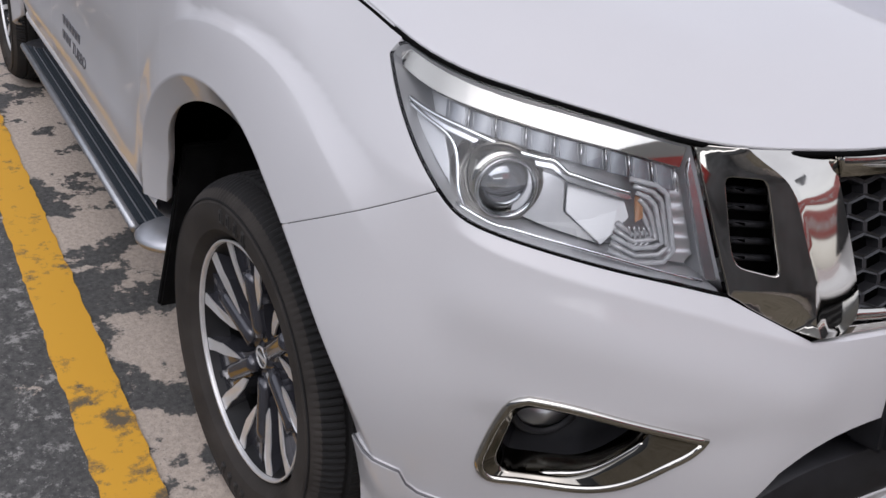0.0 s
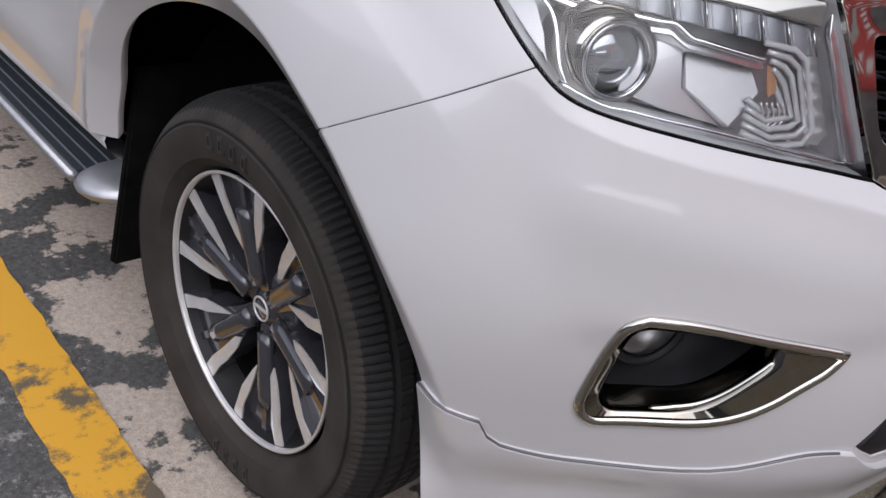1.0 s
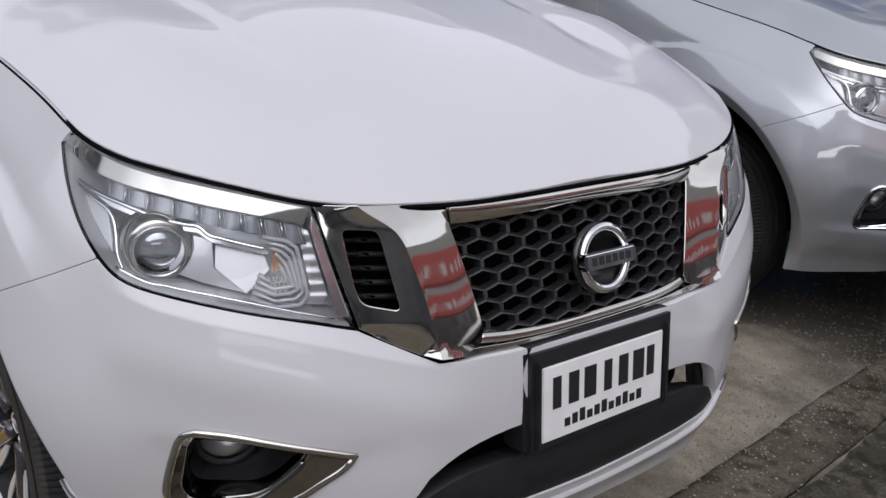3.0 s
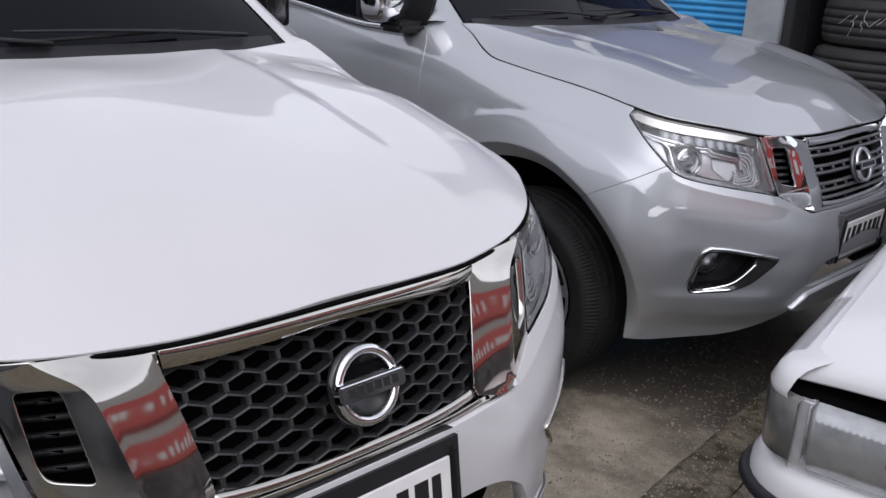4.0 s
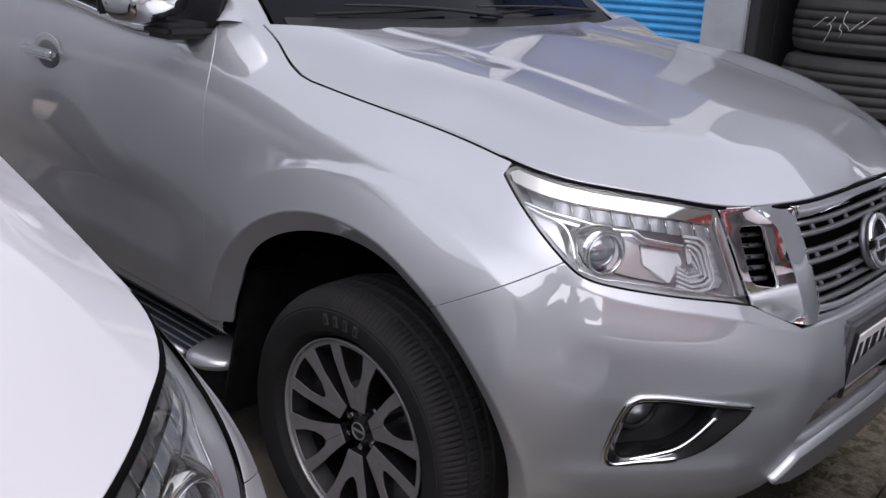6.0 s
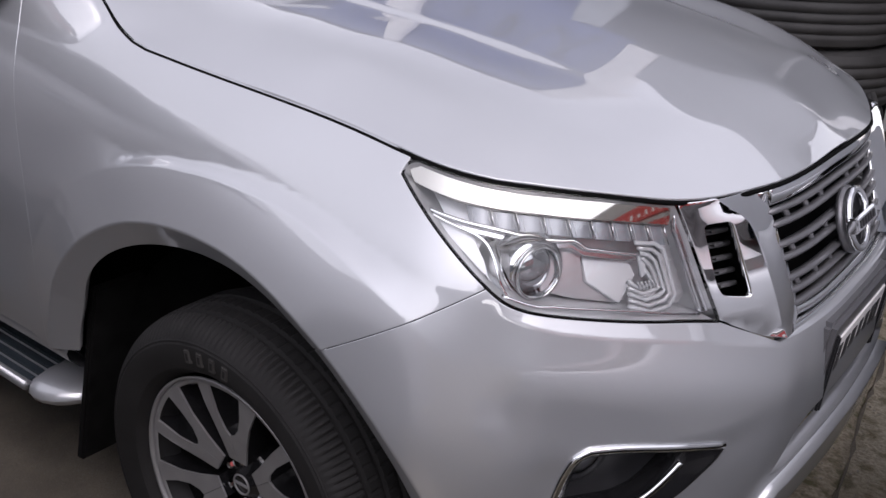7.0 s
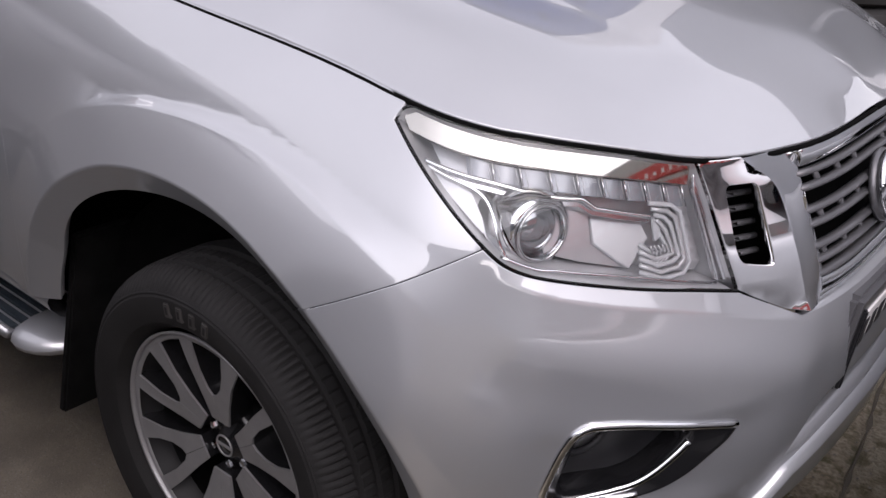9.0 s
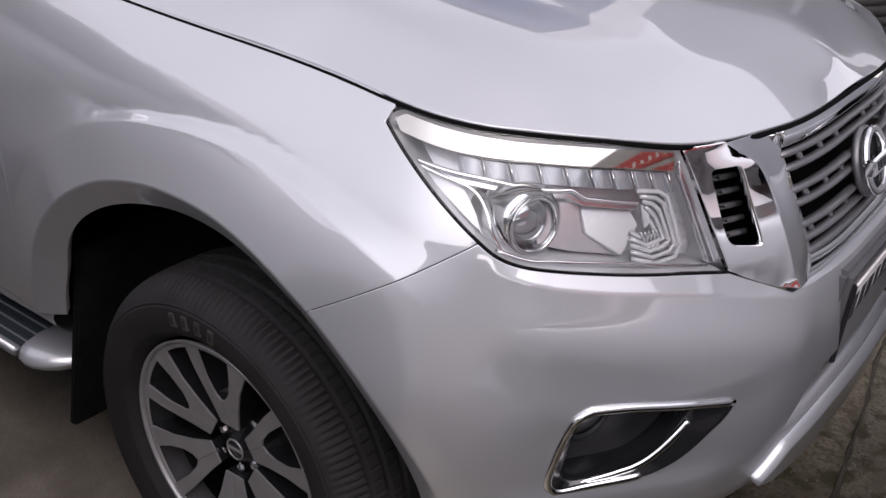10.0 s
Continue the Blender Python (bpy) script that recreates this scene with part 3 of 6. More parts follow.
VENT = rounded([(.503, .967), (.438, .964), (.416, .838), (.480, .851), (.490, .872)], .014)
V_OUT = curve([(0, 1.000), (.16, .999), (.316, .996), (.45, .998), (.548, 1.003)], 4)[:-1] + [(.548, 1.003), (.522, .924), (.489, .815)] + [(.43, .787), (.362, .757)] + [(.30, .753), (.16, .752), (0, .752)]


RIDGE = [(.470, .999), (.443, .982), (.409, .958), (.391, .915), (.378, .865), (.368, .81), (.364, .757)]
SOFT_RIDGE = curve(RIDGE, 5)


def ridge_at(v):
    return np.interp(v, [q[1] for q in SOFT_RIDGE[::-1]], [q[0] for q in SOFT_RIDGE[::-1]])


def mirror_line(half):
    """A line across the middle, from its right half."""
    return [(-a, b) for a, b in half[::-1]][:-1] + half


def surround(car, mat):
    """The V shaped surround: an outer and an inner facet on each side, and a bar above and below the grille."""
    soft, root = SOFT_RIDGE, None
    for sgn in (1, -1):
        def m(pts):
            return [(sgn * a, b) for a, b in pts]

        def outer(u, v):
            a, r = np.abs(u), ridge_at(v)
            e = np.interp(v, (.757, .787, .815, .924, 1.003), (.364, .43, .489, .522, .548))
            return .020 * np.clip(1 - (a - r) / np.maximum(e - r, .03), 0, 1.1) - .003

        def inner(u, v):
            a, r = np.abs(u), ridge_at(v)
            e = np.interp(v, (.757, .81, .962, 1.0), (.262, .268, .302, .306))
            return .017 - .034 * np.clip((r - a) / (r - e), 0, 1.1)
        f = panel("grille_surround", m([(.548, 1.003)] + soft + [(.43, .787), (.489, .815), (.522, .924)]), mat, root or car, holes=[m(VENT)], gap=.0004, lip=.014, step=.012, edge=.008, lift=outer, label="" if root else "chrome V shaped grille surround")
        root = root or f
        panel("surround_facet", m(soft + [(.318, .757), (.272, .772), (.266, .790), (.270, .815), (.288, .89), (.306, .962), (.308, .998)]), mat, root, gap=.0004, lip=.006, step=.012, edge=.008, lift=inner)
    panel("upper_bar", whole(curve([(0, 1.001), (.16, 1.0), (.306, .997)], 4) + [(.304, .966), (.16, .970), (0, .971)]), mat, root, gap=.0004, lip=.02, step=.010, edge=.010, lift=lambda u, v: -.017 + .014 * np.cos((v - .99) * 60) * (np.abs(v - .985) < .03))
    strip("lower_bar", mirror_line([(0, .765), (.10, .7655), (.20, .769), (.275, .776)]), .027, .020, mat, root, thick=.7, n=12)
    panel("lower_lip", whole([(0, .758), (.20, .760), (.30, .764), (.345, .759), (.30, .753), (.16, .752), (0, .752)]), mat, root, gap=.0004, lip=.006, step=.010, edge=.010, lift=lambda u, v: np.full(len(u), -.014))
    return root


def honeycomb(car, mat):
    """Hexagonal mesh behind the grille's opening."""
    vs, fs = [], []
    du, dv, bar, deep = .062, .0335, .0042, .018
    for j in range(-4, 5):
        for i in range(-6, 7):
            cu, cv = (i + (j % 2) * .5) * du, .872 + j * dv * .76
            if abs(cu) > .335 or not .765 < cv < .985:
                continue
            corner = [(-.5, -.22), (-.5, .22), (0, .5), (.5, .22), (.5, -.22), (0, -.5)]
            ring = []
            for k, d in ((1.0, .030), (1 - bar * 2 / dv * .8, .028), (1 - bar * 2 / dv * .9, .030 + deep)):
                ring.append([inward(cu + a * du * (k if k == 1 else 1 - bar * 2 / du), cv + b * dv * 1.04 * k, d) for a, b in corner])
            b0 = len(vs)
            for r in ring:
                vs += [tuple(v) for v in r]
            for r in range(2):
                for q in range(6):
                    fs.append((b0 + r * 6 + q, b0 + r * 6 + (q + 1) % 6, b0 + r * 6 + 6 + (q + 1) % 6, b0 + r * 6 + 6 + q))
    return mesh_part("grille_mesh", vs, fs, mat, car, "black honeycomb grille mesh", smooth=False)


def emblem(car, plain):
    """A plain chrome ring with a bar across it."""
    p, n = (Vector(v[0]) for v in out_skin(np.array([0.0]), np.array([.872])))
    c = p - n * .012
    tip = n.to_track_quat("X", "Z").to_matrix().to_4x4()
    tip.translation = c
    R = .056
    ring = [tip @ Vector((.022, R * math.cos(a), R * math.sin(a))) for a in np.linspace(0, 2 * math.pi, 40, endpoint=False)]
    vs, fs = tube(ring, .0085, 10, .8, tuple(n), True)
    badge = mesh_part("emblem", vs, fs, CHROME, car, "chrome ring emblem with a plain bar")
    bm = box(.018, .040, -.066, .066, -.0155, .0155, .004)
    bm.transform(tip)
    part("emblem_bar", bm, CHROME, badge)
    for i in range(6):
        bm = box(.0395, .0412, -.050 + i * .0172, -.039 + i * .0172, -.0075, .0075, 0)
        bm.transform(tip)
        part("emblem_mark", bm, INK, badge)
    vs, fs = lathe([(0.0, .0), (.064, .0), (.066, .008), (.060, .012)], 36, "x")
    mesh_part("emblem_back", [tip @ Vector(v) for v in vs], fs, GLOSSBLACK if plain else GRILLEGREY, badge)


def number_plate(car, x, z0, y0, width, height, tilt, frame_mat, deep):
    tip = Matrix.Translation((x, y0, z0)) @ Matrix.Rotation(radians(tilt), 4, "Y")
    bm = box(-deep, .016, -width / 2 - .034, width / 2 + .034, -.020, height + .040, .010, 2)
    bm.transform(tip)
    holder = part("plate_holder", bm, frame_mat, car, "black plastic number plate holder" if frame_mat is PLASTIC else "grey plastic number plate holder")
    bm = box(.014, .019, -width / 2, width / 2, 0, height, .002)
    bm.transform(tip)
    sheet = part("plate", bm, PLATEWHITE, holder, "white number plate with dark bars")
    w = width * .86 / 7.6
    for i in range(7):
        y = -width * .43 + i * w * 1.09 + (w * .35 if i > 2 else 0)
        bm = box(.0188, .0202, y + w * .06, y + w * (.62 + .14 * (i % 3)), height * .42, height * .84, 0)
        bm.transform(tip)
        part("plate_bar", bm, INK, sheet)
    for i in range(11):
        y = -width * .33 + i * width * .06
        bm = box(.0188, .0202, y, y + width * .042, height * .13, height * (.24 + .03 * (i % 3)), 0)
        bm.transform(tip)
        part("small_plate_bar", bm, INK, sheet)
    for a in (-1, 1):
        bm = box(.012, .024, a * (width / 2 + .010) - .006, a * (width / 2 + .010) + .006, -.012, height + .014, .003)
        bm.transform(tip)
        part("plate_frame", bm, PLASTIC if deep > .05 else CHROME, holder)


def wheel(car, x, side, style, steer=0.0, hub_y=.85, R=.370):
    """Tyre, rim and spokes; the wheel's outer face looks along -y before it is placed."""
    r0 = .236
    hubr = new("wheel", None)
    hubr.parent = car
    hubr["label"] = "alloy wheel with dark spokes and black tyre"
    prof = [(r0, .075), (r0 + .010, .098), (.262, .116), (.292, .126), (.318, .126), (.334, .118), (.346, .108), (.3555, .096), (.3615, .084), (.3645, .074), (.3585, .071), (.3585, .065),
            (.3672, .062), (.369, .040), (.3605, .037), (.3605, .029), (.3695, .026), (.3695, .003), (.361, .0), (.361, -.008), (.3695, -.011), (.369, -.050), (.3605, -.053), (.3605, -.061), (.366, -.064), (.358, -.098), (.34, -.118), (.30, -.124), (.25, -.11), (r0, -.09)]
    prof = [(r0 + (r - r0) * (R - r0) / (.370 - r0), h) for r, h in prof]
    n, k = 480, len(prof)
    vs, fs = lathe([(r, -h) for r, h in prof], n)
    for i in range(n):
        for q, (r, h) in enumerate(prof):
            cut = 0
            if 5 <= q <= 9 and i % 3 == 0:
                cut = (.0016, .0034, .0048, .0048, .0042)[q - 5]
            elif 12 <= q <= 13 and i % 5 == 0:
                cut = .003
            elif 16 <= q <= 17 and i % 5 == 2:
                cut = .003
            if cut:
                a = 2 * math.pi * i / n
                x0, y0, z0 = vs[i * k + q]
                vs[i * k + q] = (x0 - cut * math.cos(a), y0, z0 - cut * math.sin(a))
    tyre = mesh_part("tyre", vs, fs, DUSTY if style == "pair" else RUBBER, hubr, "dusty black road tyre with ribbed tread" if style == "pair" else "black road tyre with ribbed tread")
    tyre.data.set_sharp_from_angle(angle=radians(24))
    tyre.data.materials.append(RUBBER)
    tyre.data.polygons.foreach_set("material_index", [1 if 6 <= f % (k - 1) <= 25 else 0 for f in range(len(tyre.data.polygons))])
    for rr, w in ((R - .042, .003),):
        vs, fs = tube([(rr * math.cos(a), -.105 - (.018 if rr > .3 else .006), rr * math.sin(a)) for a in np.linspace(0, 2 * math.pi, 72, endpoint=False)], w, 6, .6, (0, 1, 0), True)
        mesh_part("bead", vs, fs, RUBBER, tyre)
    # raised marks on the sidewall
    for base_a in (100, 280):
        for i in range(4):
            for j in range(2):
                bm = box(-.008, .008, -.1285, -.119, R - .082, R - .054, .002)
                if j:
                    bm = box(-.004, .004, -.129, -.1185, R - .076, R - .060, .001)
                bm.transform(Matrix.Rotation(radians(base_a - 90 - 20 + i * 6.5), 4, "Y"))
                part("sidewall_mark", bm, LETTER if j == 0 else RUBBER, tyre)
    vs, fs = lathe([(r, -h) for r, h in [(.2365, .094), (.2385, .100), (.2365, .1020), (.2335, .1010), (.232, .097), (.2315, .092)]], 96)
    mesh_part("rim_edge", vs, fs, MACHINED if style == "pair" else MACHINED_GREY, hubr, "bright rim edge")
    vs, fs = lathe([(r, -h) for r, h in [(.2316, .0925), (.226, .080), (.213, .06), (.205, .0), (.205, -.08)]], 96)
    mesh_part("rim", vs, fs, RIMBARREL, hubr, "dark rim barrel")
    # near-black disc gives the shaded gaps between the spokes their darkness
    vs, fs = lathe([(r, -h) for r, h in [(.213, .05), (.18, -.005), (.10, -.015), (.0, -.015)]], 60)
    mesh_part("brake_backing", vs, fs, DARK, hubr)

    def spoke(name, outline, y_face, depth, mat, ang, dish=0.0, bevel=.003):
        """outline: (across, radius) pairs, extruded behind the face; the face falls away towards the hub by dish."""
        bm = bmesh.new()
        front = [bm.verts.new((a, -y_face + dish * max(0, (.20 - r) / .15), r)) for a, r in outline]
        f = bm.faces.new(front)
        ext = bmesh.ops.extrude_face_region(bm, geom=[f])
        back = [g for g in ext["geom"] if isinstance(g, bmesh.types.BMVert)]
        bmesh.ops.translate(bm, verts=back, vec=(0, depth, 0))
        bm.transform(Matrix.Rotation(radians(ang), 4, "Y"))
        return part(name, bm, mat, hubr, smooth=False)

    if style != "pair":
        vs, fs = lathe([(r, -h) for r, h in [(.2318, .0925), (.230, .0945), (.2225, .0942), (.2205, .0915)]], 96)
        mesh_part("rim_flange", vs, fs, MACHINED_GREY, hubr, "grey machined rim flange")
    for i in range(6):
        a = i * 60 + (-7.5 if style == "pair" else 0)
        if style == "pair":
            # a sunken dark body between two arms, whose outer faces are machined bright
            spoke("spoke", [(-.016, .03), (.016, .03), (.018, .075), (.024, .115), (.052, .227), (-.068, .223), (-.044, .12), (-.024, .075)], .076, .040, RIMBLACK, a, .016)
            vs, fs = tube([(-.006 - .05 * (r - .05), -.062 - .10 * (r - .05), r) for r in np.linspace(.045, .175, 7)], .019, 12, .75, (0, 1, 0))
            m = Matrix.Rotation(radians(a), 4, "Y")
            mesh_part("spoke_beam", [m @ Vector(v) for v in vs], fs, RIMBLACK, hubr)
            spoke("spoke_rib", [(-.012, .07), (-.004, .07), (-.002, .227), (-.016, .227)], .082, .02, RIMBLACK, a, .016)
            right = [(.010, .104), (.026, .122), (.052, .160), (.058, .178), (.076, .2215), (.050, .2285), (.042, .192), (.028, .162)]
            left = [(-.035, .095), (-.029, .112), (-.041, .156), (-.048, .190), (-.060, .2265), (-.085, .2175), (-.070, .180), (-.065, .156), (-.050, .118)]
            for o in (right, left):
                spoke("spoke_arm", o, .0885, .045, RIMBLACK, a, .030)
                spoke("spoke_edge", o, .0915, .003, MACHINED, a, .030)
        else:
            wide = [(.004, .058), (.026, .058), (.038, .105), (.056, .155), (.086, .2085), (.042, .2205), (.036, .175), (.024, .142), (.008, .122), (-.004, .116)]
            thin = [(-.020, .058), (.003, .058), (-.005, .116), (-.016, .126), (-.030, .160), (-.043, .2205), (-.073, .212), (-.060, .170), (-.046, .132), (-.032, .095)]
            for nm, o in (("spoke", wide), ("spoke_branch", thin)):
                spoke(nm, o, .094, .004, MACHINED_GREY, a, .022)
                spoke("spoke_body", o, .0895, .040, GLOSSBLACK, a, .022)
            spoke("spoke_back", [(-.010, .05), (.012, .05), (.030, .11), (.052, .212), (-.046, .212), (-.026, .11)], .052, .03, GLOSSBLACK, a, .012)
    vs, fs = lathe([(r, -h) for r, h in [(.0, .064), (.020, .064), (.026, .062), (.030, .056), (.058, .050), (.070, .040), (.072, .0)]], 48)
    mesh_part("hub", vs, fs, RIMBLACK if style == "pair" else GLOSSBLACK, hubr, "dark wheel hub")
    vs, fs = tube([(.021 * math.cos(a), -.066, .021 * math.sin(a)) for a in np.linspace(0, 2 * math.pi, 28, endpoint=False)], .002, 6, 1, (0, 1, 0), True)
    mesh_part("cap_ring", vs, fs, MACHINED if style == "pair" else MACHINED_GREY, hubr)
    part("cap_bar", box(-.019, .019, -.0675, -.064, -.003, .003, .001), MACHINED if style == "pair" else MACHINED_GREY, hubr)
    for i in range(6):
        a = radians(i * 60 + 30)
        vs, fs = lathe([(.0, -.062), (.007, -.061), (.0095, -.056), (.0095, -.040)], 6)
        mesh_part("wheel_nut", [(v[0] + .047 * math.cos(a), v[1], v[2] + .047 * math.sin(a)) for v in vs], fs, CHROME if style != "pair" else RIMBLACK, hubr, smooth=False)
    hubr.matrix_local = Matrix.Translation((x, -side * (hub_y - .062), R)) @ Matrix.Rotation(radians(steer), 4, "Z") @ (Matrix.Identity(4) if side > 0 else Matrix.Rotation(math.pi, 4, "Z"))
    return hubr


def glass_side(x, z):
    """The side windows' plane, leaning in towards the roof."""
    x, z = np.asarray(x, float), np.asarray(z, float)
    y = -(.852 - (z - 1.24) * .40 - .05 * (z - 1.24) ** 2)
    return np.stack([x, y, z], 1)


def side_surface(sgn):
    def f(x, z):
        p, n = facing(glass_side, x, z)
        n *= -np.sign(n[:, 1])[:, None]
        m = np.array((1, sgn, 1))
        return p * m, n * m
    return f


def screen(u, v):
    """The windscreen: u across (-1 to 1), v up (0 to 1)."""
    u, v = np.asarray(u, float), np.asarray(v, float)
    x = (1 - v) * (-.40 - .085 * u * u) + v * (-1.12 - .10 * u * u) + .05 * v * (1 - v)
    y = (1 - v) * .755 * u + v * .60 * u
    z = (1 - v) * (1.236 + .010 * u * u) + v * (1.735 - .03 * u * u) + .03 * v * (1 - v)
    return np.stack([x, y, z], 1)


def out_screen(u, v):
    p, n = facing(screen, u, v)
    return p, n * np.sign(n[:, 0])[:, None]


def roof_top(x, y):
    x, y = np.asarray(x, float), np.asarray(y, float)
    z = 1.785 - .05 * (y / .6) ** 2 - .06 * ((x + 1.8) / .9) ** 2 * ease(-1.7, -1.1, x) - .02 * ease(-2.0, -2.5, x)
    return np.stack([x, y, z], 1)


def out_roof(x, y):
    p, n = facing(roof_top, x, y)
    return p, n * np.sign(n[:, 2])[:, None]


def evenly(pts, n):
    p = np.array(pts, float)
    d = np.concatenate([[0], np.cumsum(np.linalg.norm(np.diff(p, axis=0), axis=1))])
    q = np.linspace(0, d[-1], n)
    return np.stack([np.interp(q, d, p[:, 0]), np.interp(q, d, p[:, 1])], 1)


FOG_RING = (curve([(.817, .545), (.808, .590), (.799, .624), (.789, .646), (.770, .657)], 5), curve([(.770, .657), (.722, .655), (.645, .642), (.562, .625), (.511, .613)], 5),
            curve([(.511, .613), (.524, .597), (.560, .571), (.589, .548), (.626, .524), (.664, .510), (.714, .503), (.776, .496), (.806, .496), (.816, .508), (.817, .545)], 5))
FOG_HOLE = (curve([(.790, .556), (.784, .595), (.778, .622), (.771, .632), (.755, .636)], 5), curve([(.755, .636), (.719, .635), (.674, .632), (.632, .626), (.600, .618)], 5),
            curve([(.600, .618), (.610, .600), (.626, .580), (.659, .545), (.680, .529), (.704, .519), (.740, .514), (.770, .510), (.784, .511), (.790, .520), (.790, .556)], 5))
FOG_SECTION = ((0, -.016), (0, -.002), (.04, .003), (.09, .0045), (.15, .0045), (.25, .003), (.80, -.004), (.90, -.006), (.96, -.012), (1, -.024), (1, -.05))


def fog_frame(car, sgn, mat, label):
    """A rounded bright bar round the fog lamp's opening, wide towards the tip."""
    a, b = (np.concatenate([evenly(w, n)[:-1] for w, n in zip(q, (12, 20, 48))]) for q in (FOG_RING, FOG_HOLE))
    vs = []
    for t, h in FOG_SECTION:
        q = a * (1 - t) + b * t
        p, n = out_skin(sgn * q[:, 0], q[:, 1])
        vs += [tuple(v) for v in p + n * h]
    k = len(a)
    fs = [(r * k + i, r * k + (i + 1) % k, (r + 1) * k + (i + 1) % k, (r + 1) * k + i) for r in range(len(FOG_SECTION) - 1) for i in range(k)]
    if sgn > 0:
        fs = [f[::-1] for f in fs]
    frame_ = mesh_part("fog_lamp_frame", vs, fs, mat if mat is SMOKEDARK else GLOSSBLACK, car, label)
    # a bright rod round the outside, and a shorter one inside the lower edge
    def rod(name, loop, idx, d, r):
        q = [(sgn * loop[i % k][0], loop[i % k][1]) for i in idx]
        v, f = tube(trace(q, d), r, 10, .8, normals_at(q), len(idx) == k)
        mesh_part(name, v, f, SMOKE if mat is SMOKEDARK else mat, frame_)
    edge, lip = a * .90 + b * .10, a * .12 + b * .88
    rod("bright_rod", edge, list(range(k)) if mat is SMOKEDARK else list(range(54, k + 31)), -.001, .0072)
    join = np.clip((np.arange(k) - 56) / 12, 0, 1)[:, None]
    rod("inner_rod", lip * (1 - join) + edge * join, list(range(34, 62 if mat is SMOKEDARK else 69)), .014 if mat is SMOKEDARK else .006, .0068)
    return frame_


def seal(car, pts, width=.012, d=.0038):
    """The dark joint behind a gap between two panels."""
    vs, fs = tube(trace(pts, d), width / 2, 6, .3, normals_at(pts))
    return mesh_part("panel_seal", vs, fs, DARK, car)


def ellipsoid(c, r):
    bm = bmesh.new()
    bmesh.ops.create_uvsphere(bm, u_segments=28, v_segments=14, radius=1)
    bmesh.ops.scale(bm, verts=bm.verts, vec=r)
    bmesh.ops.translate(bm, verts=bm.verts, vec=c)
    return bm


